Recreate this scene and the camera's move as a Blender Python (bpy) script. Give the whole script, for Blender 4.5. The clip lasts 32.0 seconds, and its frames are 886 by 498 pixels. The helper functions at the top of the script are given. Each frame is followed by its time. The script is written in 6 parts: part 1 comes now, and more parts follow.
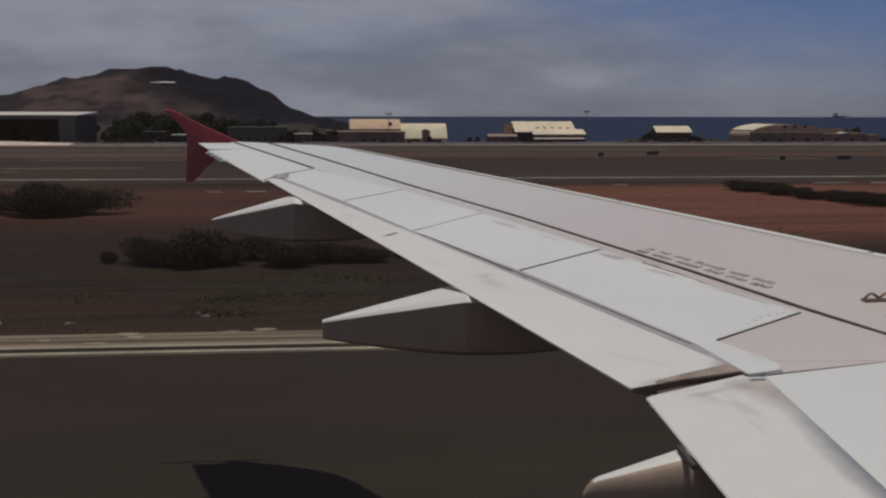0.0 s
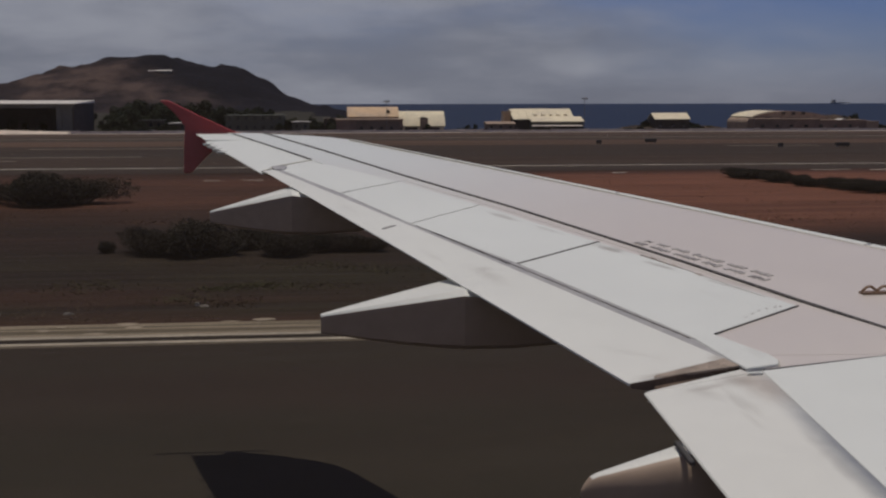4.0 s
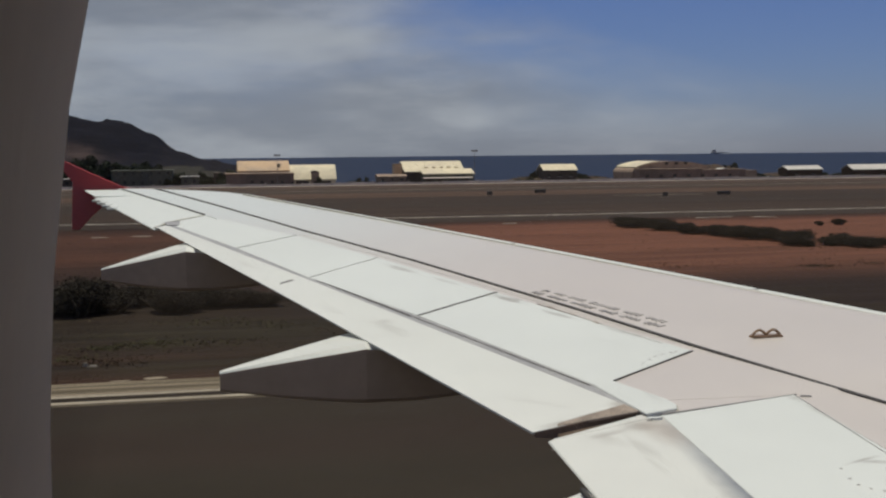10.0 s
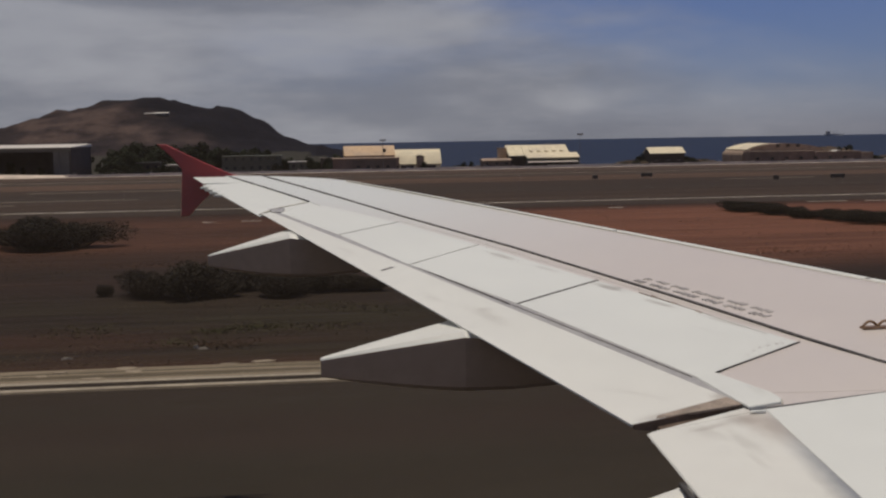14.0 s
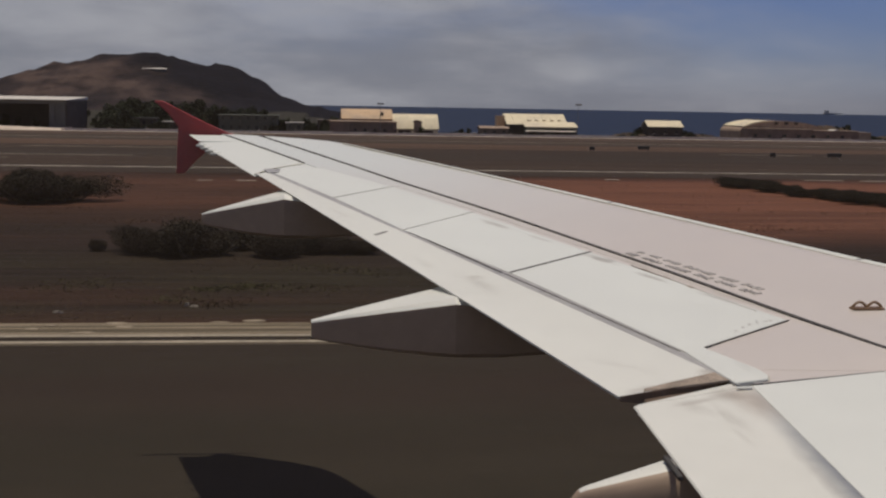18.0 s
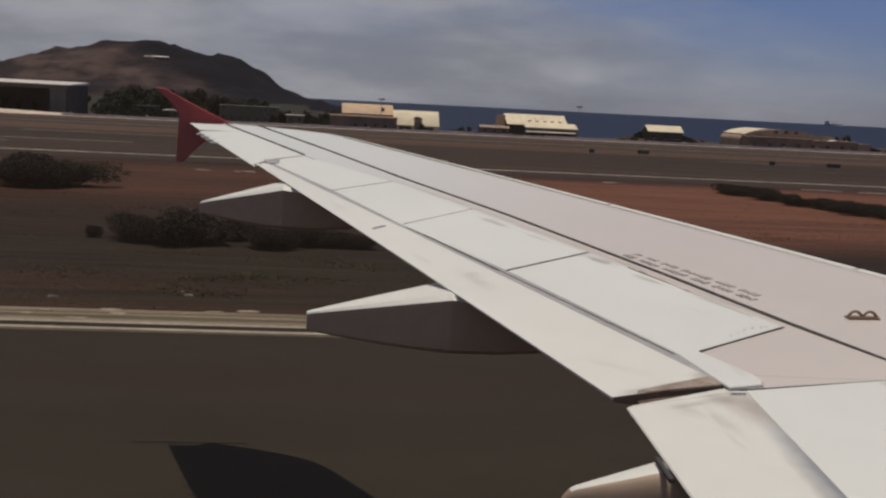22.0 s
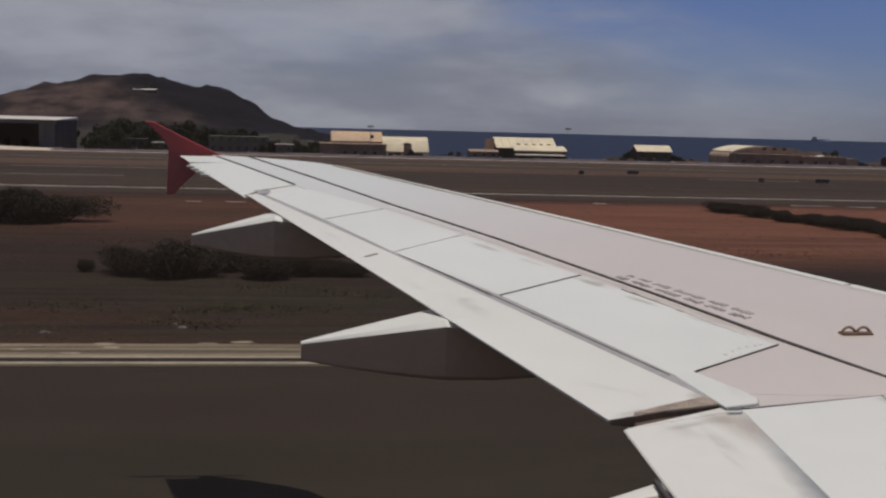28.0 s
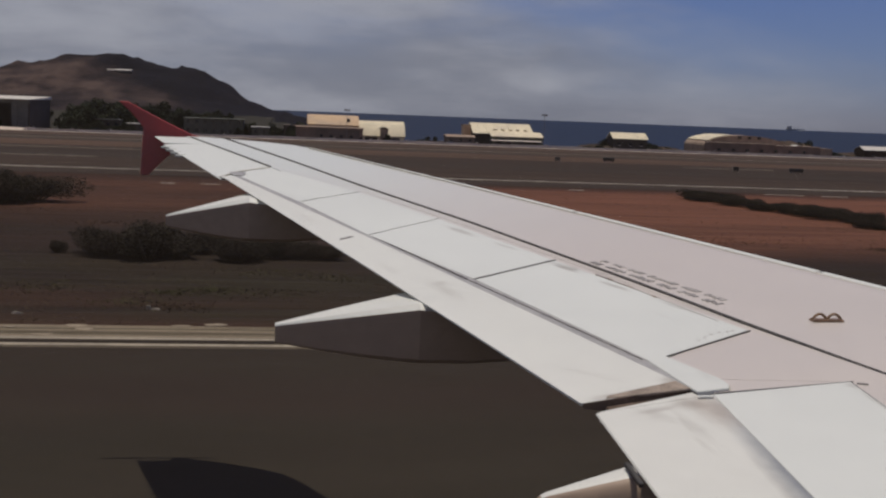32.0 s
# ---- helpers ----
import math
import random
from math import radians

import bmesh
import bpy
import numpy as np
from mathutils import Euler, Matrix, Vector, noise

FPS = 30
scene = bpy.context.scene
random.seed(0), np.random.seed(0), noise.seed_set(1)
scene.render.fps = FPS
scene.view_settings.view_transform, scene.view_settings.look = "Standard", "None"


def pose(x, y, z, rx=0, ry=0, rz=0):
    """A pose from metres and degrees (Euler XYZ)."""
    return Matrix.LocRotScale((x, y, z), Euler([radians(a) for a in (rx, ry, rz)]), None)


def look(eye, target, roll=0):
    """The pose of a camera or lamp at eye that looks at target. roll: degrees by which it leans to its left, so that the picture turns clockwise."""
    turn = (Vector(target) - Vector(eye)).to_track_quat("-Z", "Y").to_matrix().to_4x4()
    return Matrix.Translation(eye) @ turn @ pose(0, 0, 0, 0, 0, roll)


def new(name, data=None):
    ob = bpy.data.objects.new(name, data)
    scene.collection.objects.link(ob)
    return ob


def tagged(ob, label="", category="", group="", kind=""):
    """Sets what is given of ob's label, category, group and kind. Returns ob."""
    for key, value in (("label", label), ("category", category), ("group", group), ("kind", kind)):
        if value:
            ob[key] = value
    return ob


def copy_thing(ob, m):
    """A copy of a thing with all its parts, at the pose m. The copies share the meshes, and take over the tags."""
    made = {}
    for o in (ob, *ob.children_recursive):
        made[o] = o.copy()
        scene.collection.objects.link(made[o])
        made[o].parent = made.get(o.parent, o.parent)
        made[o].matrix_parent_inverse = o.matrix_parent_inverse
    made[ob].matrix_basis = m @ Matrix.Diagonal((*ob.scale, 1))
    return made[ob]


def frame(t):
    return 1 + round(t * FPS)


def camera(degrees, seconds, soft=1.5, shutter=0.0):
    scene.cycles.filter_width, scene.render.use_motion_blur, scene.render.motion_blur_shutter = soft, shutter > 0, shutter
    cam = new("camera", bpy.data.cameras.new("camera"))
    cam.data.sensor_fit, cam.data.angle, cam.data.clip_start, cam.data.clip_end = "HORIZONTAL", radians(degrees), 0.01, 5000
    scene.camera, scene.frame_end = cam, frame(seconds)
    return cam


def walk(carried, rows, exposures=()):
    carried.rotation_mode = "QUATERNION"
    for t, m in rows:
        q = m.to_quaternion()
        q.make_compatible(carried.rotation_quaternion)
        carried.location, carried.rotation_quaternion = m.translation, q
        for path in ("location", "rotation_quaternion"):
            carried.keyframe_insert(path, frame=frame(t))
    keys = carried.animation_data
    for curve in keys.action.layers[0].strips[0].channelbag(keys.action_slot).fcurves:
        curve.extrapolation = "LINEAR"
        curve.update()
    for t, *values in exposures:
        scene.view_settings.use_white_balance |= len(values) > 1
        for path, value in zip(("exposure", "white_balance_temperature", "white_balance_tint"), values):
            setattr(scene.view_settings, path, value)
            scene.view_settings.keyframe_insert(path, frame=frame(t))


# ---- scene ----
LENS = 42.56


def row(t, x, y, z, yaw, pitch, roll):
    """One key of the path: eye, and the way it looks in degrees (yaw to the left of +y, pitch up)."""
    a, b = radians(yaw), radians(pitch)
    ahead = Vector((-math.sin(a) * math.cos(b), math.cos(a) * math.cos(b), math.sin(b)))
    eye = Vector((x, y, z))
    return t, look(eye, eye + ahead * 10, roll)


cam = camera(LENS, 32.0, soft=2.35)
PATH = [
    (0.0, 0.007, 1.860, 4.492, -5.90, -6.94, 0.10),
    (0.5, 0.005, 1.860, 4.525, -6.28, -6.88, -0.31),
    (1.0, 0.011, 1.861, 4.503, -5.60, -7.03, 0.52),
    (1.5, 0.014, 1.861, 4.541, -5.69, -7.47, 0.62),
    (2.0, 0.003, 1.862, 4.514, -6.62, -7.33, -0.58),
    (2.5, 0.007, 1.862, 4.521, -6.50, -7.76, -0.52),
    (3.0, 0.001, 1.864, 4.526, -6.15, -7.36, 0.91),
    (3.5, 0.008, 1.867, 4.528, -5.85, -7.51, 0.28),
    (5.5, 0.011, 1.863, 4.515, -6.25, -7.62, -0.62),
    (6.0, 0.003, 1.868, 4.508, -5.28, -6.54, -1.03),
    (6.5, 0.012, 1.861, 4.512, -5.65, -7.67, -1.80),
    (7.0, 0.010, 1.862, 4.518, -6.40, -7.55, -0.28),
    (7.5, 0.009, 1.866, 4.529, -7.82, -8.78, 0.72),
    (8.0, 0.004, 1.870, 4.528, -5.57, -8.19, 0.09),
    (8.5, 0.010, 1.865, 4.527, -6.67, -5.83, -0.31),
    (9.0, -0.002, 1.873, 4.524, -7.29, -4.97, -0.69),
    (9.5, 0.002, 1.871, 4.527, -7.93, -3.84, 0.49),
    (10.0, -0.0320, 1.857, 4.531, -11.41, -4.96, -0.55),
    (10.2, -0.015, 1.856, 4.570, -12.62, -7.23, -1.24),
    (10.3, -0.018, 1.862, 4.566, -12.53, -6.86, -0.64),
    (10.4, -0.034, 1.860, 4.564, -11.61, -7.64, 0.94),
    (10.5, -0.044, 1.869, 4.566, -11.14, -7.28, 1.69),
    (10.6, -0.0318, 1.860, 4.584, -11.34, -6.66, 0.31),
    (10.7, -0.0266, 1.864, 4.584, -11.50, -6.79, -0.21),
    (10.8, -0.0263, 1.860, 4.580, -12.25, -6.35, -0.12),
    (11.0, 0.001, 1.868, 4.569, -12.20, -5.98, -1.28),
    (11.5, -0.013, 1.878, 4.557, -10.60, -6.58, -2.73),
    (12.0, 0.003, 1.873, 4.548, -5.42, -3.93, -3.38),
    (12.5, 0.006, 1.872, 4.544, -5.50, -5.65, -3.02),
    (13.0, 0.012, 1.868, 4.553, -5.49, -6.36, -2.05),
    (13.5, 0.005, 1.875, 4.553, -5.80, -5.60, -1.38),
    (15.5, 0.005, 1.871, 4.546, -6.21, -6.23, -0.46),
    (16.0, 0.004, 1.867, 4.556, -5.57, -6.06, -0.45),
    (16.5, 0.008, 1.868, 4.530, -5.90, -6.53, -0.61),
    (17.0, 0.004, 1.865, 4.540, -7.13, -5.71, -1.13),
    (17.5, 0.004, 1.869, 4.530, -7.15, -6.19, -0.56),
    (18.0, 0.006, 1.873, 4.554, -6.42, -7.39, 1.03),
    (18.5, 0.000, 1.873, 4.534, -6.61, -7.30, 1.66),
    (19.0, 0.004, 1.874, 4.545, -6.36, -7.16, 1.19),
    (19.5, 0.001, 1.871, 4.516, -6.61, -6.60, 0.82),
    (20.0, 0.002, 1.876, 4.536, -6.28, -7.26, 0.72),
    (20.5, 0.013, 1.869, 4.540, -5.70, -7.88, 1.06),
    (21.0, 0.010, 1.868, 4.544, -5.77, -8.13, 1.57),
    (21.5, -0.005, 1.877, 4.550, -5.60, -8.28, 2.37),
    (22.0, -0.002, 1.877, 4.541, -6.61, -7.50, 2.95),
    (22.5, -0.000, 1.877, 4.538, -6.52, -7.65, 3.06),
    (23.0, -0.019, 1.880, 4.550, -6.82, -7.82, 3.49),
    (23.5, -0.019, 1.878, 4.535, -6.70, -7.90, 2.52),
    (24.0, -0.0215, 1.884, 4.542, -7.20, -7.79, 3.64),
    (24.5, -0.0252, 1.876, 4.531, -7.10, -7.69, 3.56),
    (25.0, -0.003, 1.871, 4.540, -7.82, -7.38, 2.11),
    (25.5, -0.006, 1.881, 4.542, -7.98, -7.38, 2.96),
    (27.5, 0.003, 1.871, 4.550, -6.34, -6.50, 2.13),
    (28.0, -0.003, 1.872, 4.551, -6.95, -6.23, 1.49),
    (28.5, -0.001, 1.875, 4.532, -7.25, -6.10, 1.86),
    (29.0, -0.005, 1.876, 4.542, -6.99, -6.45, 3.32),
    (29.5, -0.006, 1.877, 4.543, -7.61, -6.63, 3.34),
    (30.0, -0.006, 1.874, 4.539, -8.14, -6.37, 3.51),
    (30.5, -0.004, 1.875, 4.537, -7.90, -6.36, 3.29),
    (31.0, 0.001, 1.869, 4.540, -7.90, -6.28, 2.93),
    (31.5, -0.001, 1.873, 4.535, -8.85, -6.32, 2.40),
    (32.0, -0.001, 1.869, 4.541, -8.22, -6.94, 2.25),
]
walk(cam, [row(*r) for r in PATH], exposures=[(t, s, k, q) for t, s, k, q in ((0.0, -0.5, 6750, 8), (3.0, -0.5, 6750, 8), (6.0, -0.46, 6750, 8), (8.0, -0.48, 6800, 7), (8.5, -0.38, 6800, 6), (9.0, -0.24, 6800, 5), (9.5, -0.12, 6800, 1), (10.0, 0.0, 6850, 0), (10.2, 0.2, 6850, 3), (10.4, 0.06, 6850, 3), (10.7, 0.06, 6850, 3), (11.0, 0.06, 6850, 2), (11.5, -0.02, 6950, 2), (12.3, -0.24, 7150, 6), (16.0, -0.2, 7150, 7), (22.0, -0.18, 7200, 7), (25.0, -0.22, 6850, 7), (32.0, -0.22, 6850, 8))])

# ---- sky and sun ----
TO_SUN = Vector((0.118, 0.74, 4.49)).normalized()
world = bpy.data.worlds.new("sky")
scene.world = world
world.use_nodes = True
wn, wl = world.node_tree.nodes, world.node_tree.links
wn.clear()
sky = wn.new("ShaderNodeTexSky")
sky.sky_type, sky.sun_disc = "NISHITA", False
sky.sun_elevation = math.asin(TO_SUN.z)
sky.sun_rotation = math.atan2(TO_SUN.x, TO_SUN.y)
sky.altitude, sky.air_density, sky.dust_density, sky.ozone_density = 20, 1.0, 0.25, 2.5
wco = wn.new("ShaderNodeTexCoord")


def wnode(kind, **values):
    n = wn.new(kind)
    for key, value in values.items():
        n.inputs[key].default_value = value
    return n


def wmath(op, a, b=None, clamp=False):
    n = wn.new("ShaderNodeMath")
    n.operation, n.use_clamp = op, clamp
    for i, v in enumerate((a, b)):
        if v is None:
            continue
        if isinstance(v, (int, float)):
            n.inputs[i].default_value = v
        else:
            wl.new(v, n.inputs[i])
    return n.outputs[0]


def wramp(value, a, b, lo, hi):
    n = wn.new("ShaderNodeMapRange")
    n.interpolation_type = "SMOOTHSTEP"
    wl.new(value, n.inputs["Value"])
    for i, v in zip((1, 2, 3, 4), (a, b, lo, hi)):
        n.inputs[i].default_value = v
    return n.outputs[0]


sep = wn.new("ShaderNodeSeparateXYZ")
wl.new(wco.outputs["Generated"], sep.inputs[0])
flat = wn.new("ShaderNodeMapping")
flat.inputs["Scale"].default_value = (2.0, 2.0, 8.0)
wl.new(wco.outputs["Generated"], flat.inputs["Vector"])
puffs = wnode("ShaderNodeTexNoise", Scale=1.3, Detail=7.0, Roughness=0.55, Distortion=0.25)
wl.new(flat.outputs[0], puffs.inputs["Vector"])
soft_puffs = wnode("ShaderNodeTexNoise", Scale=1.9, Detail=7.0, Roughness=0.56, Distortion=0.2)
wl.new(flat.outputs[0], soft_puffs.inputs["Vector"])
# a bank of stratus that thins out towards +x and thickens overhead
side = wramp(wmath("ADD", sep.outputs["X"], wmath("MULTIPLY", sep.outputs["Z"], 2.0)), 0.22, 0.64, 0.36, -0.17)
# unseen overhead cloud, added to grey the skylight in shadows
height = wramp(sep.outputs["Z"], 0.14, 0.45, 0.0, 0.22)
low = wramp(sep.outputs["Z"], -0.01, 0.06, -0.10, 0.0)
cover = wmath("ADD", wmath("ADD", puffs.outputs["Fac"], side), wmath("ADD", height, low))
mask = wramp(cover, 0.40, 0.86, 0.0, 0.94)
shade = wnode("ShaderNodeMixRGB")
wl.new(wramp(soft_puffs.outputs["Fac"], 0.36, 0.66, 0.0, 1.0), shade.inputs["Fac"])
shade.inputs["Color1"].default_value = (3.5, 3.8, 4.9, 1)
shade.inputs["Color2"].default_value = (6.0, 6.3, 7.6, 1)
# sea haze low over the horizon, and the camera's deeper blue above
tint = wn.new("ShaderNodeMixRGB")
tint.blend_type = "MULTIPLY"
tint.inputs["Fac"].default_value = 1.0
tint.inputs["Color2"].default_value = (0.49, 0.565, 1.02, 1)
wl.new(sky.outputs[0], tint.inputs["Color1"])
blend = wn.new("ShaderNodeMixRGB")
wl.new(mask, blend.inputs["Fac"])
wl.new(tint.outputs[0], blend.inputs["Color1"])
wl.new(shade.outputs[0], blend.inputs["Color2"])
back = wnode("ShaderNodeBackground", Strength=0.06)
wl.new(blend.outputs[0], back.inputs["Color"])
wout = wn.new("ShaderNodeOutputWorld")
wl.new(back.outputs[0], wout.inputs["Surface"])

sun = new("sun", bpy.data.lights.new("sun", "SUN"))
sun.data.energy, sun.data.angle, sun.data.color = 3.2, radians(0.6), (1.0, 0.92, 0.83)
sun.matrix_world = look(TO_SUN * 200, (0, 0, 0))


# ---- materials ----
def material(name, colour, rough=0.7, metal=0.0, spread=0.15, scale=1.0, bump=0.0, bump_scale=None, second=None, patch=None,
             stretch=(1, 1, 1), per_piece=0.0, spec=0.5, coat=0.0):
    """A node material: base colour varied at two scales, optional patches of a second colour, fine relief."""
    m = bpy.data.materials.new(name)
    m.use_nodes = True
    n, l = m.node_tree.nodes, m.node_tree.links
    b = n["Principled BSDF"]
    b.inputs["Roughness"].default_value, b.inputs["Metallic"].default_value = rough, metal
    b.inputs["Specular IOR Level"].default_value = spec
    b.inputs["Coat Weight"].default_value = coat
    co = n.new("ShaderNodeTexCoord")
    mp = n.new("ShaderNodeMapping")
    mp.inputs["Scale"].default_value = stretch
    l.new(co.outputs["Object"], mp.inputs["Vector"])

    def noise_at(s, detail=6.0):
        t = n.new("ShaderNodeTexNoise")
        t.inputs["Scale"].default_value, t.inputs["Detail"].default_value = s, detail
        l.new(mp.outputs[0], t.inputs["Vector"])
        return t.outputs["Fac"]

    def span(v, a, c, lo, hi):
        r = n.new("ShaderNodeMapRange")
        l.new(v, r.inputs["Value"])
        for i, q in zip((1, 2, 3, 4), (a, c, lo, hi)):
            r.inputs[i].default_value = q
        return r.outputs[0]

    def mix(kind, fac, c1, c2):
        x = n.new("ShaderNodeMixRGB")
        x.blend_type = kind
        for key, v in (("Fac", fac), ("Color1", c1), ("Color2", c2)):
            if isinstance(v, (int, float)):
                x.inputs[key].default_value = v
            elif isinstance(v, tuple):
                x.inputs[key].default_value = (*v, 1)
            else:
                l.new(v, x.inputs[key])
        return x.outputs[0]

    def grey(v):
        c = n.new("ShaderNodeCombineColor")
        for i in range(3):
            l.new(v, c.inputs[i])
        return c.outputs[0]

    out = colour
    if second:
        a, c = patch or (0.45, 0.6)
        out = mix("MIX", span(noise_at(scale * 0.22, 5.0), a, c, 0.0, 1.0), colour, second)
    large = span(noise_at(scale), 0.3, 0.7, 1 - spread, 1 + spread)
    small = span(noise_at(scale * 9.0), 0.3, 0.7, 1 - spread * 0.7, 1 + spread * 0.7)
    out = mix("MULTIPLY", 1.0, out, grey(large))
    out = mix("MULTIPLY", 1.0, out, grey(small))
    if per_piece:
        info = n.new("ShaderNodeObjectInfo")
        out = mix("MULTIPLY", 1.0, out, grey(span(info.outputs["Random"], 0.0, 1.0, 1 - per_piece, 1 + per_piece)))
    l.new(out, b.inputs["Base Color"])
    vary = min(0.08, spread * 0.8)
    l.new(span(noise_at(scale * 4), 0.3, 0.7, max(rough - vary, 0.02), min(rough + vary, 1)), b.inputs["Roughness"])
    if bump:
        k = n.new("ShaderNodeBump")
        k.inputs["Strength"].default_value, k.inputs["Distance"].default_value = bump, 0.02
        l.new(noise_at(bump_scale or scale * 12), k.inputs["Height"])
        l.new(k.outputs[0], b.inputs["Normal"])
    return m


def grimed_toned(m, spots, colour=(0.16, 0.125, 0.10), ragged_by=1.0):
    """Soft dirt, toning and drawn reflection on a painted panel: spots are (x, y, long half-axis, short half-axis, turn
    in degrees, strength).
    """
    n, l = m.node_tree.nodes, m.node_tree.links
    b = n["Principled BSDF"]
    was = b.inputs["Base Color"].links[0].from_socket
    co = n.new("ShaderNodeTexCoord")
    ragged = n.new("ShaderNodeTexNoise")
    ragged.inputs["Scale"].default_value, ragged.inputs["Detail"].default_value = 14.0, 6.0
    l.new(co.outputs["Object"], ragged.inputs["Vector"])
    total = None
    for x, y, ra, rb, turn, strength in spots:
        mp = n.new("ShaderNodeMapping")
        mp.vector_type = "TEXTURE"
        mp.inputs["Location"].default_value = (x, y, 0)
        mp.inputs["Rotation"].default_value = (0, 0, radians(turn))
        mp.inputs["Scale"].default_value = (ra, rb, 1000)
        l.new(co.outputs["Object"], mp.inputs["Vector"])
        ln = n.new("ShaderNodeVectorMath")
        ln.operation = "LENGTH"
        l.new(mp.outputs[0], ln.inputs[0])
        add = n.new("ShaderNodeMath")
        add.operation = "MULTIPLY_ADD"
        l.new(ragged.outputs["Fac"], add.inputs[0])
        add.inputs[1].default_value = ragged_by
        l.new(ln.outputs["Value"], add.inputs[2])
        r = n.new("ShaderNodeMapRange")
        r.interpolation_type = "SMOOTHSTEP"
        l.new(add.outputs[0], r.inputs["Value"])
        for i, q in zip((1, 2, 3, 4), (0.1 + 0.35 * ragged_by, 1.0 + 0.5 * ragged_by, strength, 0.0)):
            r.inputs[i].default_value = q
        if total is None:
            total = r.outputs[0]
        else:
            mx = n.new("ShaderNodeMath")
            mx.operation = "MAXIMUM"
            l.new(total, mx.inputs[0])
            l.new(r.outputs[0], mx.inputs[1])
            total = mx.outputs[0]
    mix = n.new("ShaderNodeMixRGB")
    mix.inputs["Color2"].default_value = (*colour, 1)
    l.new(total, mix.inputs["Fac"])
    l.new(was, mix.inputs["Color1"])
    l.new(mix.outputs[0], b.inputs["Base Color"])
    return m


M_SKIN = material("wing_grey_paint", (0.598, 0.549, 0.512), 0.42, 0.12, 0.022, 0.9, 0.05, 40)
M_WHITE = material("white_paint", (0.652, 0.677, 0.652), 0.5, 0.0, 0.025, 0.8, 0.04, 50, (0.628, 0.648, 0.625), (0.5, 0.75))
M_FLAP = material("flap_paint", (0.652, 0.662, 0.625), 0.5, 0.0, 0.03, 1.1, 0.04, 50, (0.625, 0.62, 0.588), (0.52, 0.8))
grimed_toned(M_FLAP, [(1.70, 6.33, 0.035, 0.22, 2, 0.22), (1.69, 6.08, 0.025, 0.14, 4, 0.13), (0.98, 8.71, 0.10, 0.10, 0, 0.30), (1.72, 6.30, 0.05, 0.26, 8, 0.18), (1.60, 6.42, 0.10, 0.16, 30, 0.18),
                (0.98, 8.55, 0.09, 0.40, 15, 0.20), (0.70, 9.1, 0.05, 0.3, 16, 0.12), (1.84, 5.6, 0.05, 0.5, 0, 0.22), (0.2, 10.9, 0.06, 0.4, 16, 0.12), (1.45, 6.95, 0.25, 0.06, -40, 0.12)])
grimed_toned(M_WHITE, [(1.99, 9.25, 0.05, 0.17, 22, 0.75), (2.06, 9.10, 0.035, 0.10, 25, 0.7), (2.20, 8.73, 0.03, 0.12, 24, 0.5), (2.275, 8.49, 0.03, 0.10, 24, 0.5), (1.60, 10.25, 0.045, 0.18, 20, 0.5), (2.60, 6.87, 0.10, 0.025, -18, 0.55), (2.54, 5.985, 0.14, 0.022, 20, 0.5), (2.70, 6.55, 0.025, 0.40, 3, 0.30),
                 (1.90, 9.27, 0.07, 0.26, 23, 0.62), (2.10, 8.74, 0.045, 0.24, 23, 0.5), (2.34, 8.22, 0.03, 0.34, 23, 0.35), (1.38, 10.5, 0.07, 0.3, 23, 0.45), (1.62, 9.95, 0.04, 0.25, 23, 0.3), (0.82, 12.2, 0.05, 0.25, 22, 0.22),
                 (2.70, 6.82, 0.07, 0.06, 0, 0.35), (2.58, 5.96, 0.12, 0.03, -15, 0.4), (2.15, 8.1, 0.03, 0.3, 24, 0.10), (2.02, 6.9, 0.05, 0.18, 10, 0.12), (-0.40, 13.45, 0.06, 0.2, 16, 0.35)])
# paler, cooler tone spreading inboard from the wing tip
grimed_toned(M_SKIN, [(-0.2, 15.6, 2.8, 7.0, 22, 1.0)], (0.665, 0.695, 0.672), 0.25)
grimed_toned(M_SKIN, [(2.10, 9.15, 0.04, 0.24, 24, 0.22), (2.42, 8.25, 0.04, 0.25, 24, 0.2), (1.50, 10.7, 0.04, 0.3, 22, 0.15)])
grimed_toned(M_FLAP, [(1.66, 6.715, 0.30, 0.055, 24.5, 0.80), (1.84, 6.86, 0.12, 0.10, 24, 0.5), (1.45, 6.63, 0.16, 0.05, 24, 0.35), (1.80, 6.56, 0.14, 0.10, 10, 0.45), (1.66, 6.50, 0.24, 0.035, 25, 0.30)], (0.17, 0.125, 0.095), 0.45)
M_COVE = material("bare_metal", (0.34, 0.335, 0.335), 0.5, 0.0, 0.14, 2.0, 0.05, 30)
M_SEAL_SHADE = material("black_sealant_and_shade", (0.035, 0.033, 0.033), 0.8, 0, 0.2, 3)
M_GRIME = material("rubbed_seal", (0.27, 0.22, 0.18), 0.8, 0, 0.35, 9)
# bare metal where the flap's nose slides under the spoiler, with painted sky reflection
grimed_toned(M_FLAP, [(1.935, 5.55, 0.15, 1.6, -2.3, 1.0), (1.90, 4.2, 0.14, 1.6, -2.3, 1.0)], (0.185, 0.20, 0.225), 0.22)
grimed_toned(M_FLAP, [(1.90, 6.50, 0.16, 0.34, 0, 0.6)], (0.32, 0.26, 0.22), 0.5)
M_SOOT_SHADE = material("brown_soot_and_shade", (0.115, 0.083, 0.066), 0.95, 0, 0.3, 8, spec=0.1)
M_JOINT = material("grey_joint", (0.47, 0.45, 0.39), 0.7, 0, 0.15, 5)
M_RED = material("red_paint", (0.35, 0.030, 0.030), 0.4, 0, 0.08, 2.0, 0.03, 30)
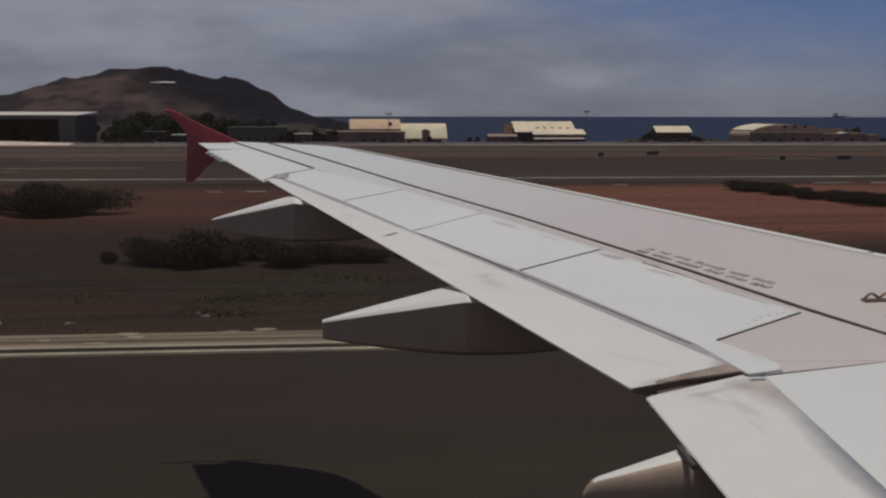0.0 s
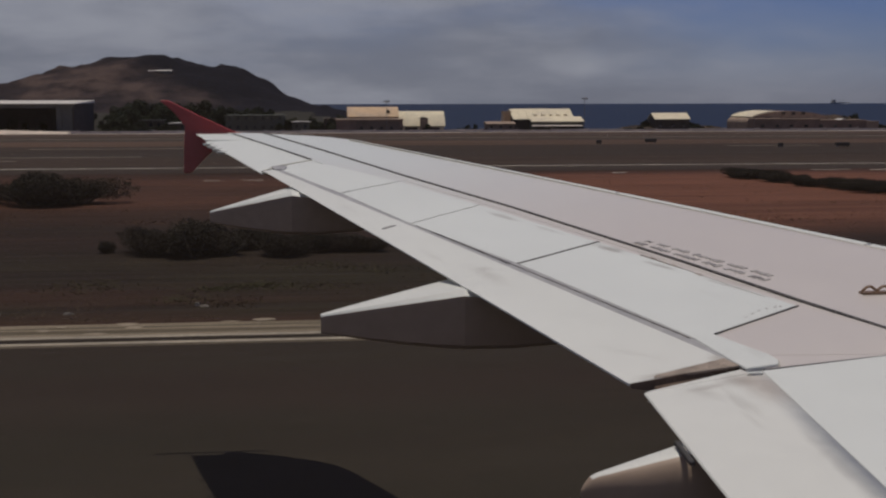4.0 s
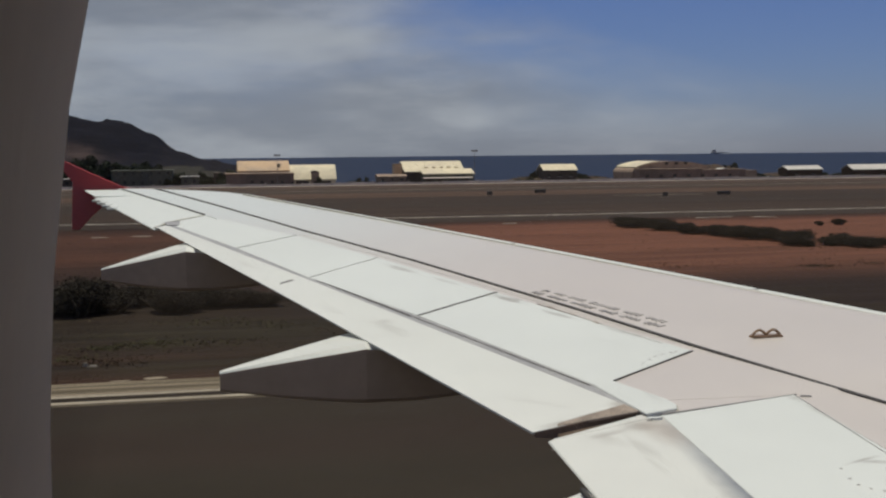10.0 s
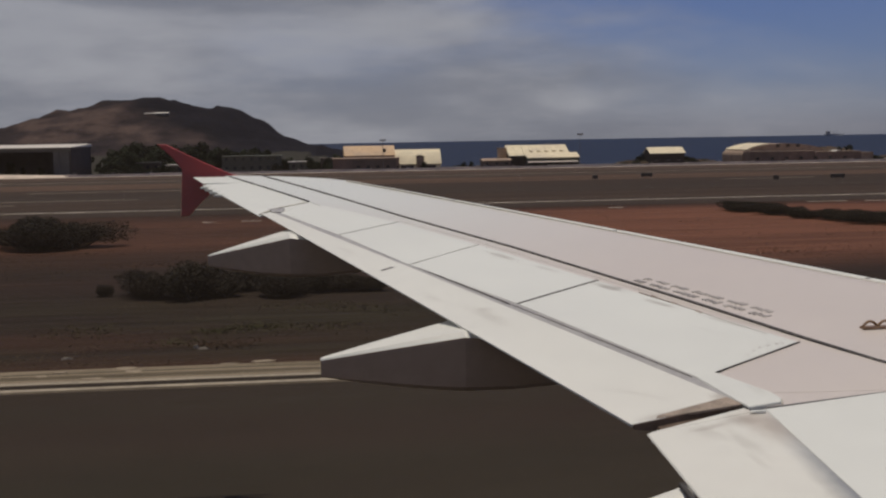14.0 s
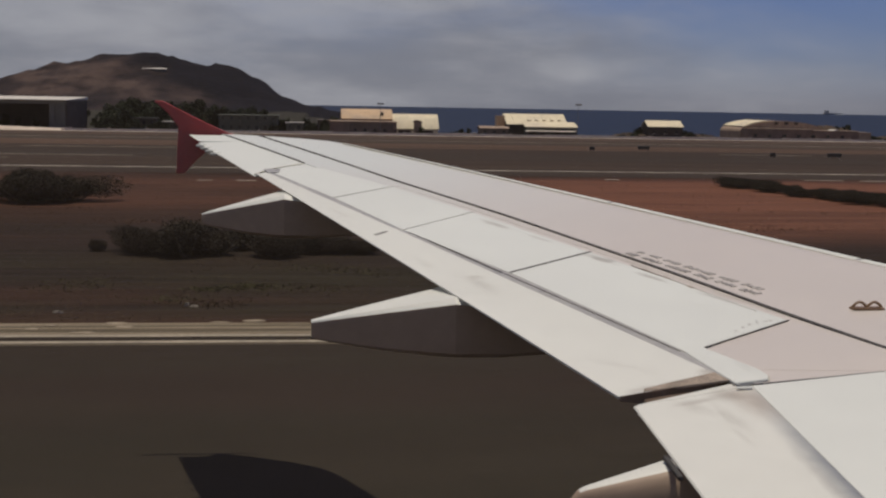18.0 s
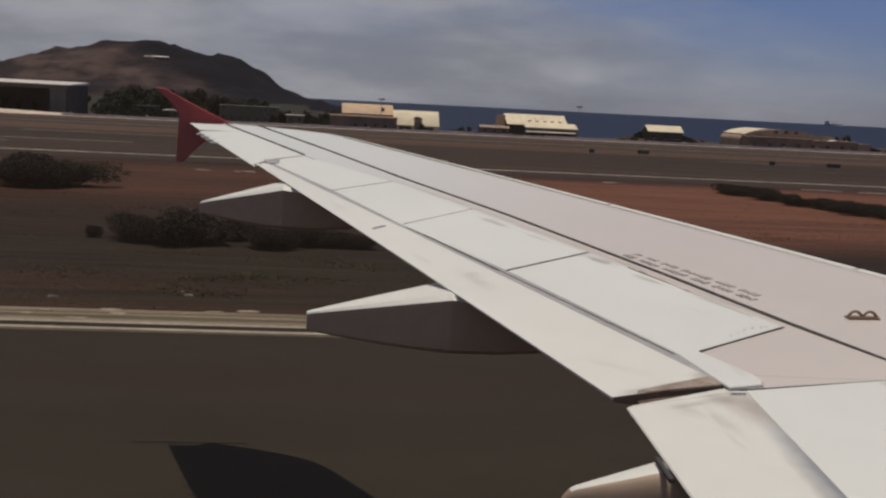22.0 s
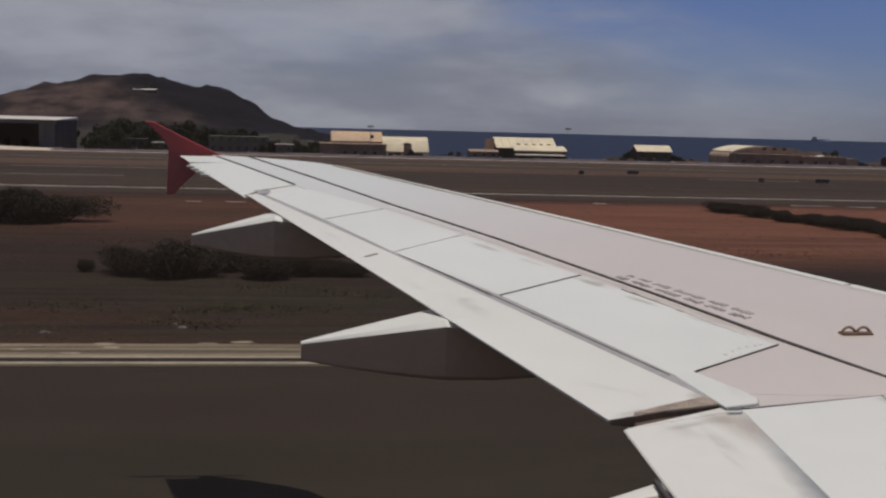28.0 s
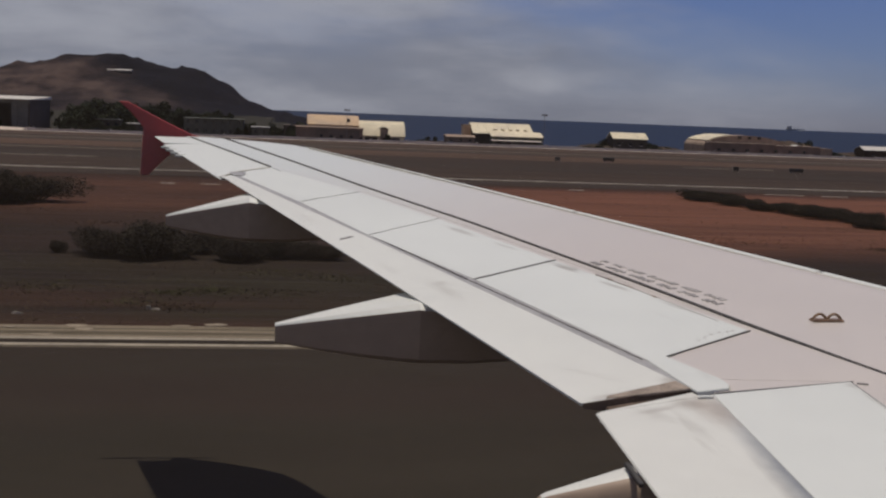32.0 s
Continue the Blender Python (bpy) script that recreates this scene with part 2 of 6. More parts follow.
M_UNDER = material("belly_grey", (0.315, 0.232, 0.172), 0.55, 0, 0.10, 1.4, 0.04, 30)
M_MARK = material("grey_stencil", (0.17, 0.165, 0.165), 0.7, 0, 0.15, 5)
M_STENCIL = material("worn_stencil", (0.37, 0.35, 0.34), 0.7, 0, 0.25, 9)
M_BRASS = material("tan_bracket", (0.24, 0.15, 0.09), 0.55, 0.3, 0.2, 20)
M_HULL = material("hull_white", (0.70, 0.70, 0.70), 0.4, 0, 0.04, 1.0)
M_LINER = material("cabin_liner", (0.41, 0.325, 0.25), 0.75, 0, 0.06, 6, 0.05, 90)
M_TAXI = material("taxiway_asphalt", (0.0300, 0.0222, 0.0176), 0.97, 0, 0.10, 0.5, 0.3, 60, (0.0290, 0.0250, 0.0185), (0.42, 0.6), (0.25, 1, 1), spec=0.06)
M_RUNWAY = material("runway_asphalt", (0.044, 0.0315, 0.0248), 0.97, 0, 0.22, 0.3, 0.2, 30, (0.038, 0.030, 0.025), (0.42, 0.6), (0.03, 1, 1), spec=0.05)
M_RSHOULDER = material("brown_strip", (0.080, 0.052, 0.039), 0.97, 0, 0.32, 0.22, 0.2, 30, (0.050, 0.040, 0.033), (0.42, 0.6), (0.03, 1, 1), spec=0.05)
M_LINE_FAR = material("faded_line_paint", (0.29, 0.25, 0.19), 0.9, 0, 0.25, 0.6)
M_SIDELINE = material("white_side_line", (0.42, 0.385, 0.33), 0.9, 0, 0.25, 0.5, second=(0.26, 0.235, 0.20), patch=(0.5, 0.68))
M_OLDLINE = material("rubbed_line_paint", (0.15, 0.125, 0.10), 0.95, 0, 0.3, 0.4)
M_SHOULDER = material("pale_shoulder", (0.095, 0.077, 0.052), 0.95, 0, 0.55, 2.2, 0.3, 40, (0.20, 0.165, 0.12), (0.47, 0.56), (0.07, 4.5, 1), spec=0.1)
M_SAND = material("pale_track", (0.46, 0.39, 0.325), 0.95, 0, 0.3, 0.06, 0.2, 20, spec=0.2)
M_CHUNK = material("gritty_concrete", (0.26, 0.215, 0.16), 0.95, 0, 0.2, 3, 0.4, 20, spec=0.1)
M_STONE = material("pale_stone", (0.17, 0.15, 0.125), 0.95, 0, 0.2, 3, 0.4, 20)
M_GRASS = material("dry_grass", (0.085, 0.062, 0.038), 0.95, 0, 0.3, 0.15, second=(0.060, 0.048, 0.028), patch=(0.42, 0.6), spec=0.1)
M_LEAF = material("scrub_leaf", (0.029, 0.0245, 0.0170), 0.9, 0, 0.2, 0.6, second=(0.036, 0.0265, 0.019), patch=(0.45, 0.65), per_piece=0.25, spec=0.15)
M_OLIVE = material("low_green_scrub", (0.052, 0.050, 0.024), 0.95, 0, 0.35, 0.4, second=(0.048, 0.036, 0.022), patch=(0.44, 0.6), spec=0.1)
M_DEAD = material("dead_scrub", (0.044, 0.029, 0.0200), 0.95, 0, 0.35, 0.4, second=(0.070, 0.040, 0.026), patch=(0.46, 0.62), spec=0.1)
M_TWIG = material("scrub_twig", (0.06, 0.045, 0.03), 0.95, 0, 0.2, 6)
M_TREE = material("tree_leaf", (0.035, 0.042, 0.026), 0.9, 0, 0.35, 0.3, per_piece=0.3, spec=0.15)
M_CREAM = material("cream_sheet_metal", (0.66, 0.58, 0.41), 0.7, 0, 0.08, 0.4, second=(0.54, 0.47, 0.36), patch=(0.5, 0.7))
M_TAN = material("tan_sheet_metal", (0.52, 0.36, 0.22), 0.75, 0, 0.08, 0.4, second=(0.40, 0.30, 0.22), patch=(0.5, 0.7))
M_BROWN = material("brown_render", (0.13, 0.10, 0.085), 0.9, 0, 0.15, 0.3)
M_DARKW = material("dark_wall", (0.048, 0.040, 0.034), 0.9, 0, 0.2, 0.3)
M_GREYW = material("grey_cladding", (0.11, 0.11, 0.105), 0.85, 0, 0.1, 0.3)
# ship colour paled and blued to imitate distance haze
M_SHIP = material("hazed_ship_grey", (0.26, 0.29, 0.33), 0.7, 0, 0.1, 0.1)
M_GREENW = material("grey_green_render", (0.085, 0.09, 0.072), 0.9, 0, 0.12, 0.3)
M_ROOFW = material("pale_roof", (0.52, 0.49, 0.45), 0.8, 0, 0.08, 0.4)
M_SHELTER = material("brown_shelter_front", (0.28, 0.205, 0.155), 0.9, 0, 0.2, 0.3)
M_REDW = material("reddish_render", (0.215, 0.142, 0.114), 0.92, 0, 0.2, 0.25, second=(0.165, 0.118, 0.098), patch=(0.45, 0.6))
M_MOUND = material("earth_mound", (0.070, 0.050, 0.039), 0.95, 0, 0.3, 0.12, second=(0.046, 0.035, 0.027), patch=(0.4, 0.65), spec=0.1)
M_PALEWALL = material("whitewashed_wall", (0.60, 0.53, 0.46), 0.9, 0, 0.2, 0.2)
M_STEEL = material("galvanised_steel", (0.20, 0.19, 0.18), 0.6, 0.6, 0.1, 4)
M_GLASSD = material("dark_glass", (0.02, 0.025, 0.03), 0.1, 0, 0.1, 1)
M_CARW = material("car_white", (0.7, 0.7, 0.7), 0.3, 0, 0.04, 2, coat=0.5)
M_CARD = material("car_dark", (0.05, 0.05, 0.055), 0.3, 0, 0.04, 2, coat=0.5)
M_TYRE = material("tyre_rubber", (0.02, 0.02, 0.02), 0.9, 0, 0.1, 8)
M_SIGN = material("sign_black", (0.03, 0.028, 0.025), 0.6, 0, 0.1, 4)


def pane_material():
    """Clear acrylic window pane with a faint warm veil added to imitate glare."""
    m = bpy.data.materials.new("veiled_acrylic")
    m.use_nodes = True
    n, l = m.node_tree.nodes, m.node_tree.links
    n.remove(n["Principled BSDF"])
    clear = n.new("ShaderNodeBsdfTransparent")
    veil = n.new("ShaderNodeBsdfTranslucent")
    veil.inputs["Color"].default_value = (0.86, 0.70, 0.60, 1)
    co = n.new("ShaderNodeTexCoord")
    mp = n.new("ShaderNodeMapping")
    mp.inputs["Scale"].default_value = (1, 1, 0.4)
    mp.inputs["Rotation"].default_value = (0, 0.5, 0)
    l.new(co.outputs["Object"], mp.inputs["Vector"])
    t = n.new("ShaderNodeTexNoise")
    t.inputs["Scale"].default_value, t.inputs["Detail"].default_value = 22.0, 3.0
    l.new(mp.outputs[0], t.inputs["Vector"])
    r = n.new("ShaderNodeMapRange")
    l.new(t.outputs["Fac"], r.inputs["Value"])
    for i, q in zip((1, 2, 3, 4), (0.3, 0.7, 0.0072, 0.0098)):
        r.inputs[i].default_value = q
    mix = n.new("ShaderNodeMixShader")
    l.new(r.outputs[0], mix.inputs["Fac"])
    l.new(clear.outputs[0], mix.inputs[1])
    l.new(veil.outputs[0], mix.inputs[2])
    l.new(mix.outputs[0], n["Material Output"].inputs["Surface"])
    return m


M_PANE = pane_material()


def sea_material():
    m = bpy.data.materials.new("sea")
    m.use_nodes = True
    n, l = m.node_tree.nodes, m.node_tree.links
    b = n["Principled BSDF"]
    b.inputs["Base Color"].default_value = (0.012, 0.028, 0.062, 1)
    b.inputs["Roughness"].default_value = 0.55
    b.inputs["Specular IOR Level"].default_value = 0.12
    co = n.new("ShaderNodeTexCoord")
    mp = n.new("ShaderNodeMapping")
    mp.inputs["Scale"].default_value = (0.012, 0.004, 1)
    l.new(co.outputs["Object"], mp.inputs["Vector"])
    t = n.new("ShaderNodeTexNoise")
    t.inputs["Scale"].default_value, t.inputs["Detail"].default_value = 1.0, 6
    l.new(mp.outputs[0], t.inputs["Vector"])
    c = n.new("ShaderNodeMixRGB")
    c.inputs["Color1"].default_value, c.inputs["Color2"].default_value = (0.0052, 0.0122, 0.029, 1), (0.008, 0.0172, 0.037, 1)
    l.new(t.outputs["Fac"], c.inputs["Fac"])
    l.new(c.outputs[0], b.inputs["Base Color"])
    return m


def ground_material():
    """Dry airfield soil: brown earth, dark burnt scrub, rust-red patches, by noise at several sizes."""
    m = bpy.data.materials.new("airfield_soil")
    m.use_nodes = True
    n, l = m.node_tree.nodes, m.node_tree.links
    b = n["Principled BSDF"]
    b.inputs["Roughness"].default_value = 0.97
    b.inputs["Specular IOR Level"].default_value = 0.1
    co = n.new("ShaderNodeTexCoord")
    mp = n.new("ShaderNodeMapping")
    mp.inputs["Scale"].default_value = (0.08, 1, 1)
    l.new(co.outputs["Object"], mp.inputs["Vector"])

    def noise_at(s, d=6.0):
        t = n.new("ShaderNodeTexNoise")
        t.inputs["Scale"].default_value, t.inputs["Detail"].default_value = s, d
        l.new(mp.outputs[0], t.inputs["Vector"])
        return t.outputs["Fac"]

    def span(v, a, c, lo=0.0, hi=1.0):
        r = n.new("ShaderNodeMapRange")
        r.interpolation_type = "SMOOTHSTEP"
        l.new(v, r.inputs["Value"])
        for i, q in zip((1, 2, 3, 4), (a, c, lo, hi)):
            r.inputs[i].default_value = q
        return r.outputs[0]

    def maths(op, a, c):
        x = n.new("ShaderNodeMath")
        x.operation = op
        for i, v in enumerate((a, c)):
            if isinstance(v, (int, float)):
                x.inputs[i].default_value = v
            else:
                l.new(v, x.inputs[i])
        return x.outputs[0]

    def mix(fac, c1, c2, kind="MIX"):
        x = n.new("ShaderNodeMixRGB")
        x.blend_type = kind
        l.new(fac, x.inputs["Fac"])
        for key, v in (("Color1", c1), ("Color2", c2)):
            if isinstance(v, tuple):
                x.inputs[key].default_value = (*v, 1)
            else:
                l.new(v, x.inputs[key])
        return x.outputs[0]

    wide = n.new("ShaderNodeMapping")
    wide.inputs["Scale"].default_value = (0.32, 1, 1)
    l.new(co.outputs["Object"], wide.inputs["Vector"])

    def wide_noise(s, d=6.0):
        t = n.new("ShaderNodeTexNoise")
        t.inputs["Scale"].default_value, t.inputs["Detail"].default_value = s, d
        t.inputs["Roughness"].default_value = 0.62
        l.new(wide.outputs[0], t.inputs["Vector"])
        return t.outputs["Fac"]

    pos = n.new("ShaderNodeSeparateXYZ")
    l.new(co.outputs["Object"], pos.inputs[0])
    X, Y = pos.outputs["X"], pos.outputs["Y"]
    earth = mix(span(noise_at(0.12), 0.35, 0.65), (0.0315, 0.0168, 0.0112), (0.0495, 0.0235, 0.0150))
    # dark dead scrub on the verge next to the taxiway, in ragged clumps
    verge = maths("MULTIPLY", span(Y, 24.6, 27), span(Y, 38, 50, 1.0, 0.0))
    verge = maths("MULTIPLY", verge, span(noise_at(0.30), 0.22, 0.52))
    earth = mix(verge, earth, (0.0195, 0.0125, 0.0095))
    clumps = maths("MULTIPLY", span(wide_noise(0.22, 7.0), 0.50, 0.62), span(Y, 64, 70, 1.0, 0.0))
    earth = mix(maths("MULTIPLY", clumps, 0.7), earth, (0.0190, 0.0130, 0.0095))
    olive = maths("MULTIPLY", maths("MULTIPLY", span(Y, 24.8, 26.0), span(Y, 30, 38, 1.0, 0.0)), span(wide_noise(0.10, 5.0), 0.40, 0.56))
    earth = mix(maths("MULTIPLY", olive, 0.7), earth, (0.0240, 0.0215, 0.0115))
    # bare volcanic red soil
    red = maths("MULTIPLY", span(maths("ADD", X, maths("MULTIPLY", noise_at(0.08), 14.0)), 9, 20), span(Y, 36, 45))
    red = maths("MULTIPLY", red, span(Y, 66, 72, 1.0, 0.0))
    strip = maths("MULTIPLY", span(maths("ADD", Y, maths("MULTIPLY", noise_at(0.15), 10.0)), 50, 60), span(Y, 66, 72, 1.0, 0.0))
    red = maths("MAXIMUM", red, maths("MULTIPLY", strip, 0.24))
    earth = mix(maths("MULTIPLY", red, span(noise_at(0.25), 0.25, 0.60, 0.45, 1.0)), earth, (0.128, 0.054, 0.034))
    earth = mix(maths("MULTIPLY", maths("MULTIPLY", red, span(wide_noise(0.16, 6.0), 0.56, 0.66)), 0.55), earth, (0.046, 0.026, 0.018))
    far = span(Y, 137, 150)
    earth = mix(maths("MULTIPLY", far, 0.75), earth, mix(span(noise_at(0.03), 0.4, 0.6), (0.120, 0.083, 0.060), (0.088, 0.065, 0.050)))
    earth = mix(span(Y, 482, 498), earth, (0.030, 0.028, 0.021))
    fine = noise_at(1.6, 8.0)
    dark = n.new("ShaderNodeMixRGB")
    dark.blend_type = "MULTIPLY"
    dark.inputs["Fac"].default_value = 1.0
    l.new(earth, dark.inputs["Color1"])
    g = n.new("ShaderNodeCombineColor")
    v = span(fine, 0.25, 0.75, 0.75, 1.22)
    for i in range(3):
        l.new(v, g.inputs[i])
    l.new(g.outputs[0], dark.inputs["Color2"])
    l.new(dark.outputs[0], b.inputs["Base Color"])
    k = n.new("ShaderNodeBump")
    k.inputs["Strength"].default_value, k.inputs["Distance"].default_value = 0.5, 0.15
    l.new(fine, k.inputs["Height"])
    l.new(k.outputs[0], b.inputs["Normal"])
    return m


def hill_material():
    m = bpy.data.materials.new("headland_rock")
    m.use_nodes = True
    n, l = m.node_tree.nodes, m.node_tree.links
    b = n["Principled BSDF"]
    b.inputs["Roughness"].default_value = 0.98
    b.inputs["Specular IOR Level"].default_value = 0.05
    co = n.new("ShaderNodeTexCoord")
    sep_ = n.new("ShaderNodeSeparateXYZ")
    l.new(co.outputs["Object"], sep_.inputs[0])

    def noise_at(s, d=7.0):
        t = n.new("ShaderNodeTexNoise")
        t.inputs["Scale"].default_value, t.inputs["Detail"].default_value = s, d
        l.new(co.outputs["Object"], t.inputs["Vector"])
        return t.outputs["Fac"]

    def span(v, a, c, lo=0.0, hi=1.0):
        r = n.new("ShaderNodeMapRange")
        r.interpolation_type = "SMOOTHSTEP"
        l.new(v, r.inputs["Value"])
        for i, q in zip((1, 2, 3, 4), (a, c, lo, hi)):
            r.inputs[i].default_value = q
        return r.outputs[0]

    def maths(op, a, c):
        x = n.new("ShaderNodeMath")
        x.operation = op
        for i, v in enumerate((a, c)):
            if isinstance(v, (int, float)):
                x.inputs[i].default_value = v
            else:
                l.new(v, x.inputs[i])
        return x.outputs[0]

    def mix(fac, c1, c2):
        x = n.new("ShaderNodeMixRGB")
        l.new(fac, x.inputs["Fac"])
        for key, v in (("Color1", c1), ("Color2", c2)):
            if isinstance(v, tuple):
                x.inputs[key].default_value = (*v, 1)
            else:
                l.new(v, x.inputs[key])
        return x.outputs[0]

    k = n.new("ShaderNodeBump")
    k.inputs["Strength"].default_value, k.inputs["Distance"].default_value = 0.8, 3.0
    l.new(noise_at(0.09), k.inputs["Height"])
    l.new(k.outputs[0], b.inputs["Normal"])
    # pale eroded flank below a diagonal line, dark basalt crown and seaward cliff, dark scrub at the foot
    diag = maths("ADD", maths("ADD", sep_.outputs["X"], maths("MULTIPLY", sep_.outputs["Z"], 2.3)), maths("MULTIPLY", noise_at(0.020), 120.0))
    bare = maths("MULTIPLY", span(diag, -110, -20, 1.0, 0.0), span(sep_.outputs["Z"], -6, 8, 0.35, 1.0))
    gully = n.new("ShaderNodeMapping")
    gully.inputs["Scale"].default_value = (1, 0.3, 2.2)
    gully.inputs["Rotation"].default_value = (0, 0.35, 0)
    l.new(co.outputs["Object"], gully.inputs["Vector"])
    streak = n.new("ShaderNodeTexNoise")
    streak.inputs["Scale"].default_value, streak.inputs["Detail"].default_value = 0.028, 8
    l.new(gully.outputs[0], streak.inputs["Vector"])
    bare = maths("MULTIPLY", bare, span(streak.outputs["Fac"], 0.36, 0.62, 0.25, 1.0))
    c = mix(bare, (0.0105, 0.0105, 0.0150), (0.078, 0.056, 0.051))
    c = mix(span(noise_at(0.05), 0.5, 0.7, 0.0, 0.5), c, (0.013, 0.012, 0.0135))
    l.new(c, b.inputs["Base Color"])
    return m


M_APRON = material("tan_concrete", (0.40, 0.29, 0.18), 0.9, 0, 0.12, 0.25, 0.2, 40, (0.34, 0.26, 0.17), (0.42, 0.62), per_piece=0.06, spec=0.2)
M_YELLOW = material("yellow_line_paint", (0.55, 0.36, 0.07), 0.85, 0, 0.2, 1.5)
M_CONE = material("volcanic_slope", (0.10, 0.060, 0.050), 0.97, 0, 0.25, 0.01, second=(0.06, 0.046, 0.042), patch=(0.45, 0.6), spec=0.05)
M_SEA, M_GROUND, M_HILL = sea_material(), ground_material(), hill_material()


# ---- building helpers ----
class Shape:
    """Vertices and faces of one mesh."""

    def __init__(self):
        self.v, self.f = [], []

    def box(self, x0, x1, y0, y1, z0, z1):
        return self.hexa([(x0, y0, z0), (x1, y0, z0), (x1, y1, z0), (x0, y1, z0)], [(x0, y0, z1), (x1, y0, z1), (x1, y1, z1), (x0, y1, z1)])

    def hexa(self, low, high):
        n = len(self.v)
        k = len(low)
        self.v += [tuple(p) for p in low] + [tuple(p) for p in high]
        self.f.append(tuple(n + i for i in reversed(range(k))))
        self.f.append(tuple(n + k + i for i in range(k)))
        self.f += [(n + i, n + (i + 1) % k, n + k + (i + 1) % k, n + k + i) for i in range(k)]
        return self

    def rings(self, rows, closed=True, caps=True):
        """A skin over rows of points of equal length."""
        n, k = len(self.v), len(rows[0])
        for r in rows:
            self.v += [tuple(p) for p in r]
        for i in range(len(rows) - 1):
            for j in range(k if closed else k - 1):
                a, b = n + i * k + j, n + i * k + (j + 1) % k
                self.f.append((a, b, b + k, a + k))
        if caps and closed:
            self.f.append(tuple(n + j for j in reversed(range(k))))
            self.f.append(tuple(n + (len(rows) - 1) * k + j for j in range(k)))
        return self

    def tube(self, path, radii, sides=8):
        rows = []
        for i, (p, r) in enumerate(zip(path, radii)):
            a, b = Vector(path[max(i - 1, 0)]), Vector(path[min(i + 1, len(path) - 1)])
            d = (b - a).normalized()
            u = d.cross(Vector((0.31, 0.17, 0.93)) if abs(d.z) < 0.9 else Vector((1, 0, 0))).normalized()
            w = d.cross(u)
            rows.append([Vector(p) + r * (math.cos(2 * math.pi * s / sides) * u + math.sin(2 * math.pi * s / sides) * w) for s in range(sides)])
        return self.rings(rows)

    def mesh(self, name, mat, smooth=False):
        me = bpy.data.meshes.new(name)
        me.from_pydata([tuple(p) for p in self.v], [], self.f)
        me.materials.append(mat)
        if smooth:
            me.shade_smooth()
            me.set_sharp_from_angle(angle=radians(38))
        me.update()
        return me


def fix_normals(me):
    bm = bmesh.new()
    bm.from_mesh(me)
    bmesh.ops.recalc_face_normals(bm, faces=bm.faces)
    bm.to_mesh(me)
    bm.free()
    return me


def part(name, shape, mat, parent=None, label="", smooth=False):
    ob = new(name, fix_normals(shape.mesh(name, mat, smooth)))
    if parent:
        ob.parent = parent
        ob.matrix_parent_inverse = parent.matrix_basis.inverted()
    return tagged(ob, label)


def thing(name, label, category, at=(0, 0, 0), group="", kind=""):
    ob = new(name)
    ob.matrix_basis = Matrix.Translation(at)
    return tagged(ob, label, category, group, kind)


def bevelled(ob, width, segments=2):
    md = ob.modifiers.new("bevel", "BEVEL")
    md.width, md.segments, md.limit_method, md.angle_limit = width, segments, "ANGLE", radians(40)
    return ob


# ---- land and sea ----
def land(x, y):
    """Height of the ground."""
    z = 0.0
    if y > 140:
        z = -9.6 * min((y - 140) / 335, 1.0)
    s = min(max((x + 25) / 70, 0.0), 1.0)
    s = s * s * (3 - 2 * s)
    edge = 505 + (1 - s) * 900
    if y > edge:
        z += -18.0 * min((y - edge) / 90, 1.0)
    return z


def flat_sheet(name, mat, xs, ys, lift, label, kind="structure"):
    sh = Shape()
    sh.rings([[(x, y, land(x, y) + lift) for x in xs] for y in ys], closed=False)
    ob = part(name, sh, mat, label=label)
    return tagged(ob, kind=kind, category=name)


GX = [-4800, -2500, -1200, -700, -400, -250, -150, -90, -50, -25, -10, 5, 20, 35, 50, 80, 120, 200, 350, 700, 1500, 4800]
GY = [-4800, -1500, -300, -60, 0, 25, 40, 60, 80, 110, 140, 200, 260, 330, 400, 440, 475, 505, 530, 560, 600, 700, 900, 1200, 1400, 1450, 1500, 1800, 4800]
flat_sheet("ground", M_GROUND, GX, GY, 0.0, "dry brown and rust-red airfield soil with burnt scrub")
sea_shape = Shape()
sea_shape.rings([[(x, y, -21.0) for x in (-4900, 0, 4900)] for y in (480, 1500, 4900)], closed=False)
tagged(part("water", sea_shape, M_SEA, label="dark blue open sea reaching the horizon"), kind="structure", category="sea")
LONG = [-900, -400, -200, -100, -50, 0, 50, 100, 200, 400, 900]
flat_sheet("taxiway", M_TAXI, LONG, [-16, 0, 12, 22.9], 0.012, "dark worn asphalt taxiway with faint tyre streaks")
flat_sheet("taxiway_shoulder", M_SHOULDER, LONG, [22.9, 24.0, 25.0], 0.008, "pale gritty shoulder along the taxiway's edge")
flat_sheet("runway", M_RUNWAY, LONG, [72, 80, 90, 100, 112], 0.015, "long grey-brown runway asphalt with rubber streaks")
flat_sheet("runway_shoulder", M_RSHOULDER, LONG, [112, 125, 140, 190, 255, 300, 340], 0.012, "brown streaked strip beyond the runway")


def strip(name, mat, x0, x1, y0, y1, lift, label):
    sh = Shape()
    n = max(int((x1 - x0) / 60), 1)
    sh.rings([[(x0 + (x1 - x0) * i / n, y, land(0, y) + lift) for i in range(n + 1)] for y in (y0, y1)], closed=False)
    ob = part(name, sh, mat, label=label)
    return tagged(ob, kind="structure", category="marking")


